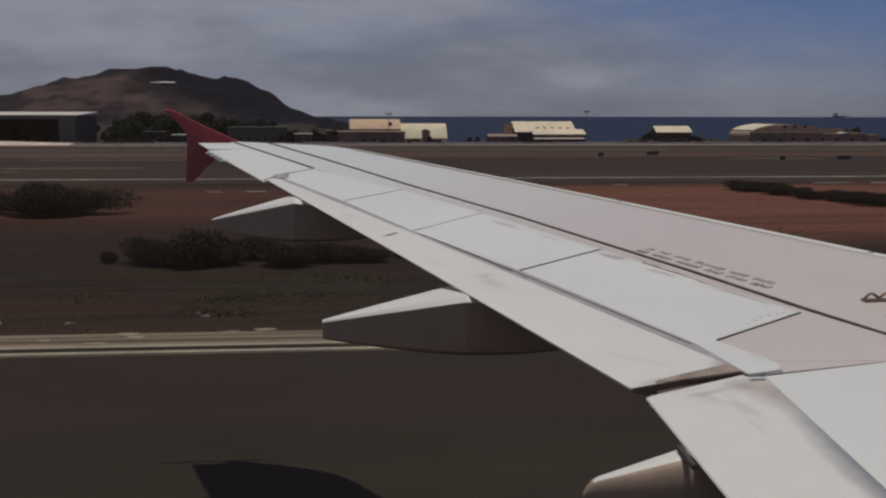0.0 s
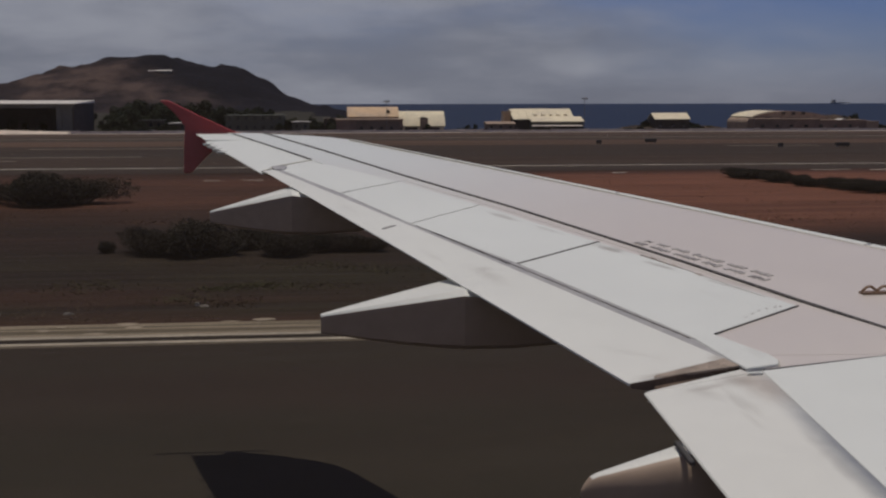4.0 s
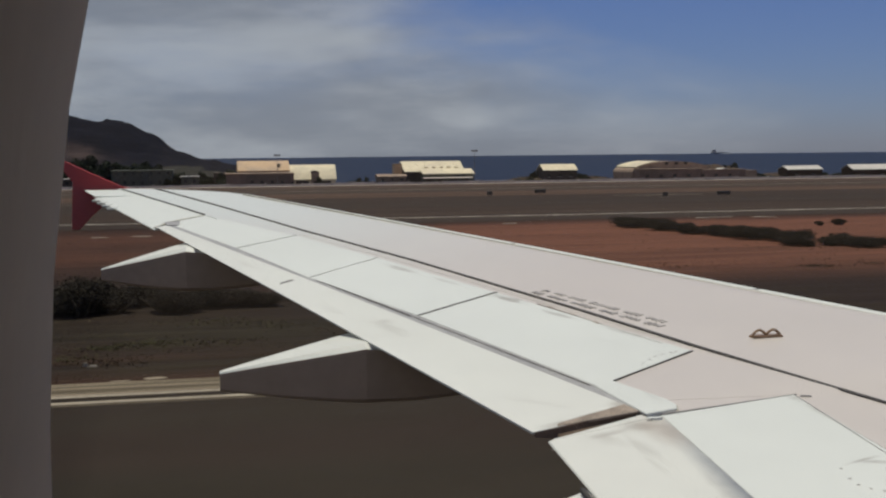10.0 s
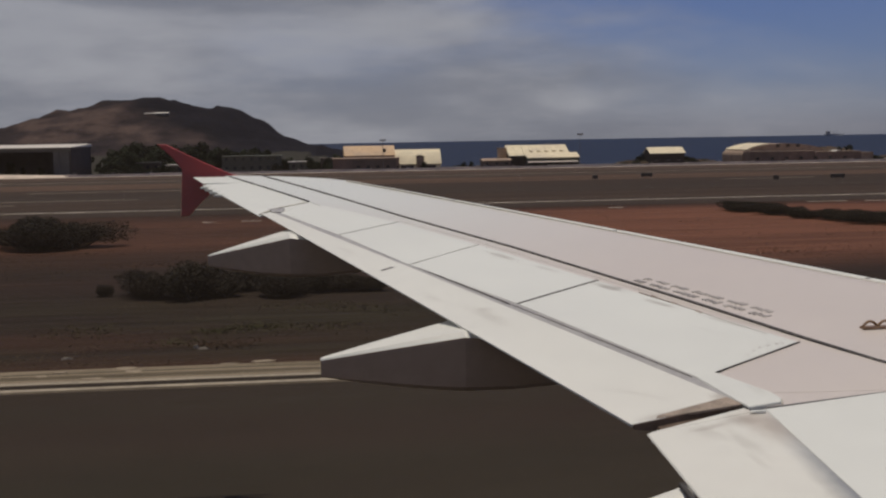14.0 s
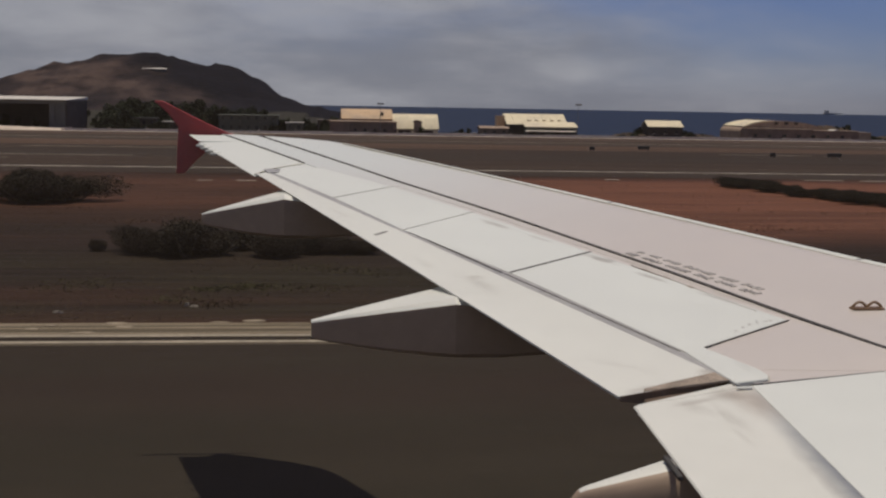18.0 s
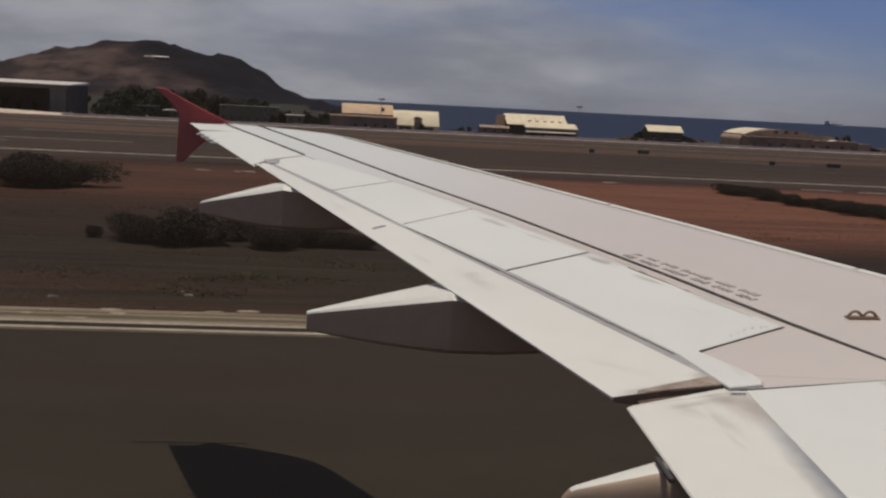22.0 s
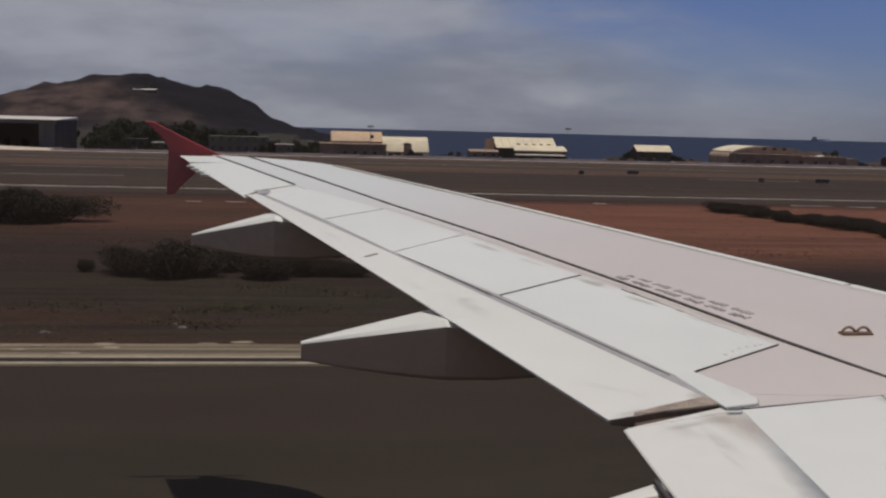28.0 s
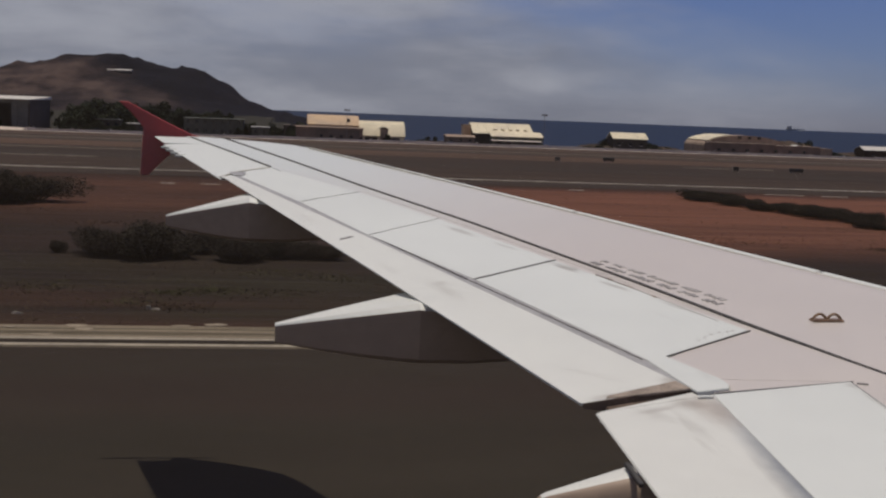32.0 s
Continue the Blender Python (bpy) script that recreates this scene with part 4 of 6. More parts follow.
# flap track fairings
def fairing(y, x_aft, x_te, z_aft_top, z_aft_low, z_low, half, label, square=14.0):
    sh = Shape()
    rows = []
    blunt = square < 5
    ends = ([0.0, 0.012, 0.04, 0.09] if blunt else [0.0, 0.03]) + [0.15, 0.35, 0.6, 0.85, 1.0, 1.35, 1.8, 2.4]
    length = x_te - x_aft
    for e in ends:
        x = x_aft + e * length
        k = min(e, 1.0)
        zt = z_aft_top + (top(y) - 0.012 - z_aft_top) * k ** 0.95 if e <= 1 else top(y) - 0.05
        zb = z_aft_low + (z_low - z_aft_low) * math.sin(min(e / 1.1, 1) * math.pi / 2) if e < 1.6 else z_low + (e - 1.6) * 0.12
        h = 0.03 + (half - 0.03) * min(e, 1)
        zm, hz = (zt + zb) / 2, (zt - zb) / 2
        if blunt and e < 0.15:
            swell = (1 - (1 - e / 0.15) ** 2.6) * 0.72 + 0.28
            h, hz = h * swell, hz * swell
        ring = []
        for q in range(32):
            a = 2 * math.pi * (q + 0.5) / 32
            c, d = math.cos(a), math.sin(a)
            r = (abs(c) ** square + abs(d) ** square) ** (-1 / square)
            ring.append((x, y + h * c * r, zm + hz * d * r))
        rows.append(ring)
    sh.rings(rows)
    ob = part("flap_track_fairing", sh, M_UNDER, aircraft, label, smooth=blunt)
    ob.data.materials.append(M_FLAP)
    # upward faces white, all others brown-grey
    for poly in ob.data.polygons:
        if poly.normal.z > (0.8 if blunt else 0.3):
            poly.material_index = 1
    return ob


fairing(8.46, -0.02, 0.80, 3.27, 3.165, 3.09, 0.265, "canoe-shaped flap fairing, white above and brown-grey below")
fairing(12.1, -1.0, -0.27, 3.53, 3.435, 3.345, 0.35, "canoe-shaped flap fairing, white above and brown-grey below")
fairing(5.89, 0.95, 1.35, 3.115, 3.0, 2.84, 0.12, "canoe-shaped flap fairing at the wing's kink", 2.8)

# wingtip fence
sh = Shape()
outline = [(-2.08, 4.50), (-1.97, 4.50), (-1.55, 4.29), (-1.16, 4.11), (-0.75, 4.0), (-0.62, 3.93), (-0.85, 3.87), (-1.32, 3.93), (-1.52, 3.76), (-1.69, 3.575), (-1.79, 3.57), (-1.78, 3.9), (-1.77, 4.17), (-1.90, 4.34)]
sh.hexa([(x, 16.905 + 0.15 * (z - 4.05), z) for x, z in outline], [(x, 16.945 + 0.15 * (z - 4.05), z) for x, z in outline])
bevelled(part("wingtip_fence", sh, M_RED, aircraft, "red swept wingtip fence"), 0.012, 2)
# static wicks at the tip's trailing edge
for k in range(4):
    y = 15.0 + 0.27 * k
    x = trail(y)
    sh = Shape()
    z = top(y) - 0.03
    sh.tube([(x + 0.05, y, z), (x - 0.03, y, z), (x - 0.075, y + 0.005, z - 0.002)], [0.02, 0.018, 0.012], 6)
    part("static_wick", sh, M_WHITE, aircraft)


# cabin wall with its row of windows
HC, HR = 3.90, 2.083
EYE_Z = 4.545
WIN_W, WIN_H, PITCH = 0.226, 0.36, 0.533
WIN_X = 0.060
WIN_Z = EYE_Z - 0.10


def hull_at(angle, r):
    return math.cos(angle) * r, HC + math.sin(angle) * r


def window_angles(h):
    a = math.asin((WIN_Z + h - HC) / HR)
    return a


a_lo, a_hi = window_angles(-WIN_H / 2 - 0.03), window_angles(WIN_H / 2 + 0.03)
xs = [-7.0]
n_side = 6
for k in range(-n_side, n_side + 1):
    xs += [WIN_X + k * PITCH - WIN_W / 2 - 0.03, WIN_X + k * PITCH + WIN_W / 2 + 0.03]
xs.append(8.0)
angles = [a_lo + (a_hi - a_lo) * i / 3 for i in range(4)]
rest = [a_hi + (math.pi - 2 * a_hi) * i / 10 for i in range(1, 10)]
other = [math.pi - a for a in reversed(angles)]
below = [math.pi - a_lo + (math.pi + 2 * a_lo) * i / 14 for i in range(1, 14)]
ring_angles = angles + rest + other + below
m = len(ring_angles)
for radius, mat, name, label in ((HR, M_HULL, "fuselage_skin", "white painted fuselage skin"), (HR - 0.075, M_LINER, "cabin_lining", "beige cabin lining")):
    sh = Shape()
    for x in xs:
        for a in ring_angles:
            y, z = hull_at(a, radius)
            sh.v.append((x, y, z))
    for i in range(len(xs) - 1):
        for j in range(m):
            is_window = i % 2 == 1 and (j < 3 or 13 <= j < 16)
            if not is_window:
                p, q = i * m + j, i * m + (j + 1) % m
                sh.f.append((p, q, q + m, p + m))
    sh.f.append(tuple(range(m)))
    sh.f.append(tuple((len(xs) - 1) * m + j for j in range(m)))
    part(name, sh, mat, aircraft, label, smooth=True)


def window_frame(cx, side):
    """A rounded reveal between the outer skin and the lining."""
    sh = Shape()
    rows = []
    k = 64
    z_mid = WIN_Z
    for radius, grow in ((HR + 0.001, 0.034), (HR + 0.001, 0.0), (HR - 0.035, 0.0), (HR - 0.079, 0.012), (HR - 0.079, 0.040)):
        ring = []
        for s in range(k):
            a = 2 * math.pi * s / k
            c, d = math.cos(a), math.sin(a)
            e = 2.8 if grow < 0.03 else 9.0
            rr = (abs(c) ** e + abs(d) ** e) ** (-1 / e)
            x = cx + (WIN_W / 2 + grow) * c * rr
            z = z_mid + (WIN_H / 2 + grow) * d * rr
            y = math.sqrt(max(radius ** 2 - (z - HC) ** 2, 0))
            ring.append((x, side * y, z))
        rows.append(ring)
    sh.rings(rows, caps=False)
    frame_ob = part("window_frame", sh, M_LINER, aircraft, "rounded beige cabin window surround", smooth=True)
    # the pane, a thin curved sheet of acrylic set in the reveal
    sh = Shape()
    rows = []
    for radius, sizes in ((HR - 0.018, (0.02, 0.4, 0.75, 1.0)), (HR - 0.022, (1.0, 0.75, 0.4, 0.02))):
        for size in sizes:
            ring = []
            for s in range(k):
                a = 2 * math.pi * s / k
                c, d = math.cos(a), math.sin(a)
                rr = (abs(c) ** 2.8 + abs(d) ** 2.8) ** (-1 / 2.8) * size * 1.02
                z = z_mid + WIN_H / 2 * d * rr
                ring.append((cx + WIN_W / 2 * c * rr, side * math.sqrt(radius ** 2 - (z - HC) ** 2), z))
            rows.append(ring)
    sh.rings(rows)
    pane = part("window_pane", sh, M_PANE, aircraft, "clear acrylic pane with a faint added glare veil", smooth=True)
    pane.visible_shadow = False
    return frame_ob


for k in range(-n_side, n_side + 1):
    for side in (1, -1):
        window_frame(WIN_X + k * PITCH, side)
# undercarriage under the wing root
for x, y in ((2.2, 3.8), (2.2, -3.8)):
    sh = Shape()
    sh.tube([(x, y * 0.92, 2.9), (x, y, 0.6)], [0.12, 0.10], 10)
    part("gear_leg", sh, M_STEEL, aircraft)
    for s in (-0.45, 0.45):
        sh = Shape()
        sh.tube([(x, y + s - 0.2, 0.585), (x, y + s - 0.16, 0.585), (x, y + s + 0.16, 0.585), (x, y + s + 0.2, 0.585)], [0.5, 0.585, 0.585, 0.5], 20)
        part("wheel", sh, M_TYRE, aircraft)


# ---- the hangars and sheds by the shore ----
BASE = -9.65


def vault_roof(sh, x0, x1, y0, y1, z_eave, z_top, thick=0.25, n=12, over=0.4, ribs=0):
    """A barrel roof with its ridge along x."""
    yc, half, rise = (y0 + y1) / 2, (y1 - y0) / 2 + over, z_top - z_eave
    outer = [(yc + half * q, z_eave + rise * (1 - abs(q) ** 1.7)) for q in np.linspace(-1, 1, n + 1)]
    inner = [(yc + (y - yc) * 0.97, z - thick) for y, z in reversed(outer)]
    sh.rings([[(x, y, z) for y, z in outer + inner] for x in (x0 - over, x1 + over)])
    return sh


def barrel_hangar(x0, x1, depth, z_eave, z_top, wall_mat, roof_mat, label, doors=3, ribs=8, y0=470):
    t = thing("hangar", label, "hangar", ((x0 + x1) / 2, y0, BASE), "hangars by the shore")
    y1 = y0 + depth
    sh = Shape()
    yc, half, n = (y0 + y1) / 2, depth / 2, 12
    prof = [(y0, BASE - 1.0)] + [(yc + half * q, z_eave + (z_top - 0.3 - z_eave) * (1 - abs(q) ** 1.7)) for q in np.linspace(-1, 1, n + 1)] + [(y1, BASE - 1.0)]
    sh.rings([[(x, y, z) for y, z in prof] for x in (x0, x1)])
    part("wall", sh, wall_mat, t)
    part("roof", vault_roof(Shape(), x0, x1, y0, y1, z_eave, z_top), roof_mat, t, smooth=True)
    # standing ribs on the roof
    for i in range(ribs):
        x = x0 + (x1 - x0) * (i + 0.5) / ribs
        sh = Shape()
        outer = [(yc + (half + 0.46) * q, z_eave + (z_top + 0.06 - z_eave) * (1 - abs(q) ** 1.7)) for q in np.linspace(-1, 0, n // 2 + 1)]
        inner = [(y + 0.1, z - 0.12) for y, z in reversed(outer)]
        sh.rings([[(xx, y, z) for y, z in outer + inner] for xx in (x - 0.07, x + 0.07)])
        part("roof_rib", sh, roof_mat, t)
    if z_eave - BASE > 2.0:
        w = (x1 - x0) / (doors * 1.25)
        for i in range(doors):
            x = x0 + (x1 - x0) * (i + 0.5) / doors
            sh = Shape()
            sh.box(x - w * 0.36, x + w * 0.36, y0 - 0.12, y0 + 0.05, BASE, BASE + min(3.4, (z_eave - BASE) * 0.8))
            d = part("door", sh, M_DARKW, t)
            sh = Shape()
            sh.box(x - w * 0.40, x + w * 0.40, y0 - 0.16, y0 + 0.04, BASE + min(3.4, (z_eave - BASE) * 0.8), BASE + min(3.4, (z_eave - BASE) * 0.8) + 0.25)
            part("lintel", sh, wall_mat, d)
    return t


barrel_hangar(10.4, 30.6, 17, -3.0, 0.9, M_SHELTER, M_TAN, "tan barrel-roofed hangar with a brown lower wall", doors=4, ribs=9)
barrel_hangar(31.6, 49.9, 15, -6.9, -0.9, M_CREAM, M_CREAM, "cream barrel-vaulted shelter reaching almost to the ground", doors=2, ribs=7, y0=472)
def front_annexe():
    """Low brown block along the foot of the tan hangar, with a grey stretch of wall and a pale coping."""
    t = thing("annexe", "low reddish-brown annexe with a grey wall before the tan hangar", "building", (19, 464, BASE))
    sh = Shape()
    sh.box(5.4, 32.2, 464.0, 469.9, BASE - 0.5, -4.2)
    part("wall", sh, M_REDW, t)
    sh = Shape()
    sh.box(13.2, 30.9, 463.9, 464.05, BASE - 0.5, -4.7)
    part("wall_panel", sh, M_BROWN, t, "grey-brown rendered stretch of wall")
    sh = Shape()
    sh.hexa([(5.1, 463.6, -4.2), (32.5, 463.6, -4.2), (32.5, 469.9, -4.2), (5.1, 469.9, -4.2)], [(5.1, 463.6, -3.98), (32.5, 463.6, -3.98), (32.5, 469.9, -3.75), (5.1, 469.9, -3.75)])
    part("roof", sh, M_SHELTER, t)
    for x in (15.5, 19.5, 23.5, 27.5):
        sh = Shape()
        sh.box(x - 0.6, x + 0.6, 463.82, 463.95, BASE + 1.6, BASE + 2.7)
        part("window", sh, M_GLASSD, t)
    sh = Shape()
    sh.box(31.2, 32.0, 463.8, 464.0, BASE, BASE + 2.3)
    part("door", sh, M_DARKW, t)


front_annexe()


def long_hangar(x0, x1, y0, z_eave, z_top):
    """Gabled hall with a cream roof, slit vents along it and a two-step lean-to before it."""
    t = thing("hangar", "long cream-roofed hangar with slit vents and a stepped lean-to", "hangar", ((x0 + x1) / 2, y0, BASE), "hangars by the shore")
    yr = y0 + 10
    sh = Shape()
    sh.rings([[(x, y0, BASE - 1), (x, y0, z_eave), (x, yr, z_top - 0.2), (x, y0 + 20, z_eave), (x, y0 + 20, BASE - 1)] for x in (x0, x1)])
    part("wall", sh, M_DARKW, t)
    for ya in (y0 - 0.5, y0 + 20.5):
        for i in range(8):
            xa, xb = x0 - 0.4 + (x1 - x0 + 0.8) * i / 8, x0 - 0.4 + (x1 - x0 + 0.8) * (i + 1) / 8 - 0.06
            sh = Shape()
            sh.hexa([(xa, ya, z_eave - 0.2), (xb, ya, z_eave - 0.2), (xb, yr, z_top - 0.15), (xa, yr, z_top - 0.15)], [(xa, ya, z_eave + 0.02), (xb, ya, z_eave + 0.02), (xb, yr, z_top + 0.07), (xa, yr, z_top + 0.07)])
            part("roof_sheet", sh, M_CREAM, t)
    for i in range(5):
        x = x0 + 9.6 + 3.2 * i
        z = z_eave + (z_top - z_eave) * 0.34
        y = y0 + 3.4
        sh = Shape()
        sh.hexa([(x - 0.75, y - 0.5, z - 0.3), (x + 0.75, y - 0.5, z - 0.3), (x + 0.75, y + 0.6, z + 0.05), (x - 0.75, y + 0.6, z + 0.05)], [(x - 0.75, y - 0.5, z + 0.4), (x + 0.75, y - 0.5, z + 0.4), (x + 0.75, y + 0.6, z + 0.55), (x - 0.75, y + 0.6, z + 0.55)])
        v = part("roof_vent", sh, M_CREAM, t)
        sh = Shape()
        sh.box(x - 0.65, x + 0.65, y - 0.58, y - 0.5, z - 0.1, z + 0.25)
        part("slit", sh, M_TAN, v, "tan slit opening")
    # lean-to: pale upper roof, green-grey wall, thin lower awning, dark foot
    a, b = x0 + 6.4, x1 + 3.4
    sh = Shape()
    sh.hexa([(a, y0 - 6, -5.3), (b, y0 - 6, -5.3), (b, y0 + 2.2, -3.5), (a, y0 + 2.2, -3.5)], [(a, y0 - 6, -5.05), (b, y0 - 6, -5.05), (b, y0 + 2.2, -3.2), (a, y0 + 2.2, -3.2)])
    part("lean_to_roof", sh, M_CREAM, t)
    sh = Shape()
    sh.box(a + 0.3, b - 0.5, y0 - 5.5, y0 - 0.05, BASE - 0.5, -5.3)
    part("lean_to_wall", sh, M_GREENW, t, "grey-green lean-to wall")
    sh = Shape()
    sh.hexa([(a, y0 - 8.4, -7.05), (b - 1.4, y0 - 8.4, -7.05), (b - 1.4, y0 - 5.5, -6.75), (a, y0 - 5.5, -6.75)], [(a, y0 - 8.4, -6.8), (b - 1.4, y0 - 8.4, -6.8), (b - 1.4, y0 - 5.5, -6.5), (a, y0 - 5.5, -6.5)])
    part("awning", sh, M_PALEWALL, t, "thin pale awning")
    for i in range(5):
        x = a + 1 + (b - a - 4) * i / 4
        sh = Shape()
        sh.tube([(x, y0 - 8.0, BASE - 0.3), (x, y0 - 8.0, -7.0)], [0.12, 0.12], 8)
        part("awning_post", sh, M_STEEL, t)
    for i in range(4):
        x = a + 3 + (b - a - 7) * i / 3
        sh = Shape()
        sh.box(x - 1.6, x + 1.6, y0 - 5.62, y0 - 5.48, BASE, -7.3)
        part("door", sh, M_DARKW, t)


long_hangar(78.6, 103.8, 470, -4.2, -0.05)


def small_parts():
    """Porch before the cream shelter, a hatch on the tan roof, a side hut at the long hangar."""
    t = thing("porch", "small brown porch hut before the cream shelter", "hut", (41.3, 468, BASE))
    sh = Shape()
    sh.box(39.8, 42.8, 468.4, 471.9, BASE - 0.5, -4.0)
    part("wall", sh, M_SHELTER, t)
    sh = Shape()
    sh.hexa([(39.0, 468.0, -4.0), (43.2, 468.0, -4.0), (43.2, 471.9, -4.0), (39.0, 471.9, -4.0)], [(40.4, 468.0, -3.2), (41.4, 468.0, -3.2), (41.4, 471.9, -3.2), (40.4, 471.9, -3.2)])
    part("roof", sh, M_BROWN, t)
    sh = Shape()
    sh.box(40.7, 41.9, 468.3, 468.45, BASE, BASE + 2.2)
    part("door", sh, M_DARKW, t)
    t = thing("roof_hatch", "small dark vent hatch on the tan hangar roof", "vent", (26.6, 471.5, -0.6))
    sh = Shape()
    sh.hexa([(26.1, 471.3, -1.6), (27.3, 471.3, -1.6), (27.3, 473.6, -1.6), (26.1, 473.6, -1.6)], [(26.1, 471.5, -0.5), (27.3, 471.5, -0.5), (27.3, 473.6, -0.3), (26.1, 473.6, -0.3)])
    part("vent_box", sh, M_DARKW, t)
    t = thing("stair_tower", "narrow tan stair tower behind the long hangar", "tower", (76.5, 478, BASE))
    sh = Shape()
    sh.box(75.2, 78.4, 476, 482, BASE - 0.5, -1.2)
    part("wall", sh, M_TAN, t)
    sh = Shape()
    sh.box(75.0, 78.5, 475.8, 482.2, -1.2, -0.95)
    part("roof", sh, M_SHELTER, t)


small_parts()


def shed(x0, x1, y0, depth, z_eave, z_top, wall_mat, roof_mat, label, windows=3, group="sheds by the shore"):
    """A gabled shed, ridge along x."""
    t = thing("shed", label, "shed", ((x0 + x1) / 2, y0, BASE), group)
    y1 = y0 + depth
    sh = Shape()
    sh.rings([[(x, y0, BASE - 1), (x, y0, z_eave), (x, (y0 + y1) / 2, z_top - 0.15), (x, y1, z_eave), (x, y1, BASE - 1)] for x in (x0, x1)])
    part("wall", sh, wall_mat, t)
    for s in (0, 1):
        ya, yb = (y0 - 0.4, (y0 + y1) / 2) if s == 0 else (y1 + 0.4, (y0 + y1) / 2)
        za = z_eave - 0.15
        sh = Shape()
        sh.hexa([(x0 - 0.4, ya, za), (x1 + 0.4, ya, za), (x1 + 0.4, yb, z_top - 0.12), (x0 - 0.4, yb, z_top - 0.12)], [(x0 - 0.4, ya, za + 0.2), (x1 + 0.4, ya, za + 0.2), (x1 + 0.4, yb, z_top + 0.08), (x0 - 0.4, yb, z_top + 0.08)])
        part("roof", sh, roof_mat, t)
    for i in range(windows):
        x = x0 + (x1 - x0) * (i + 0.5) / windows
        sh = Shape()
        sh.box(x - 0.55, x + 0.55, y0 - 0.06, y0 + 0.1, (z_eave + BASE) / 2 - 0.2, (z_eave + BASE) / 2 + 0.9)
        w = part("window", sh, M_GLASSD, t)
        sh = Shape()
        sh.box(x - 0.65, x + 0.65, y0 - 0.12, y0 + 0.02, (z_eave + BASE) / 2 - 0.35, (z_eave + BASE) / 2 - 0.2)
        part("sill", sh, M_ROOFW, w)
    return t


shed(138.6, 153.4, 470, 10, -4.4, -1.9, M_DARKW, M_CREAM, "brown shed with a pale gabled roof", 3)
shed(66.8, 78.4, 466, 8, -6.0, -5.2, M_BROWN, M_SHELTER, "low brown flat shed beside the cars", 3)
shed(254, 271, 474, 9, -5.6, -4.0, M_MOUND, M_ROOFW, "low shed with a pale roof among earth banks", 2)
shed(284, 303, 470, 10, -5.9, -3.7, M_MOUND, M_ROOFW, "low shed with a pale roof among earth banks", 2)
shed(330, 352, 470, 10, -5.2, -2.6, M_BROWN, M_ROOFW, "low brown shed with a pale roof", 3)
shed(380, 412, 466, 12, -5.0, -2.0, M_BROWN, M_CREAM, "long brown shed with a cream roof", 4)


def earth_bank(x0, x1, y0, h, seed):
    sh = Shape()
    rows = []
    rr = random.Random(seed)
    for i in range(25):
        x = x0 + (x1 - x0) * i / 24
        k = h * math.sin(math.pi * min(max((i + 0.6) / 25.2, 0), 1)) ** 0.45 * rr.uniform(0.82, 1.05)
        rows.append([(x, y0, BASE - 1), (x + rr.uniform(-1, 1), y0 + 5, BASE + k * 0.6), (x, y0 + 11, BASE + k), (x, y0 + 18, BASE + k * 0.9), (x, y0 + 32, BASE - 1)])
    ob = part("earth_bank", sh.rings(rows), M_MOUND, smooth=True)
    return tagged(ob, "brown weathered earth bank against the shelter", "earth bank", "earth banks")


def sand_bank():
    """Pale sandy bank heaped along the perimeter before the great hangar."""
    rr = random.Random(9)
    rows = []
    for i in range(31):
        x = -330 + 236 * i / 30
        k = 2.1 * math.sin(math.pi * (i + 0.4) / 30.8) ** 0.3 * rr.uniform(0.9, 1.08)
        z = land(0, 440) - 0.1
        rows.append([(x, 433, z), (x, 438, z + k * 0.62), (x, 441.5, z + k), (x, 443.2, z + k * 0.95), (x, 445.3, z - 0.3)])
    ob = part("sand_bank", Shape().rings(rows), M_SAND, smooth=True)
    tagged(ob, "low pale sandy bank along the perimeter wall", "sand bank")


sand_bank()


def arched_shelter(x0, x1, y0, y1, z_eave, z_top):
    """An arch that faces the runway: pale roof shell over a brown front, doors in two leaves."""
    t = thing("aircraft_shelter", "brown-fronted arched aircraft shelter with a pale roof", "hangar", ((x0 + x1) / 2, y0, BASE))
    xc, half, n = (x0 + x1) / 2, (x1 - x0) / 2, 16
    arc = [(xc - half * math.cos(math.pi * k / n), z_eave + (z_top - z_eave) * math.sin(math.pi * k / n)) for k in range(n + 1)]
    sh = Shape()
    sh.rings([[(x0, y, BASE - 1)] + [(x, y, z - 0.5) for x, z in arc] + [(x1, y, BASE - 1)] for y in (y0, y1)])
    part("wall", sh, M_SHELTER, t)
    sh = Shape()
    inner = [(xc + (x - xc) * 0.97, z - 0.5) for x, z in reversed(arc)]
    outer, inner = arc[2:7], inner[10:15]
    sh.rings([[(x, y, z) for x, z in outer + inner] for y in (y0 - 0.6, y1)])
    part("roof", sh, M_CREAM, t, "pale sheet roof", smooth=True)
    for s in (-1, 1):
        sh = Shape()
        sh.box(xc + min(0, s * 7), xc + max(0, s * 7) - 0.15, y0 - 0.2, y0 + 0.1, BASE - 0.3, BASE + 3.6)
        part("door_leaf", sh, M_BROWN, t)
    for x in (192.6, 197.0, 201.4):
        sh = Shape()
        sh.box(x - 0.8, x + 0.8, y0 - 0.12, y0 + 0.1, -2.6, -1.5)
        part("window", sh, M_DARKW, t)


arched_shelter(177, 214, 466, 490, -5.2, -0.6)


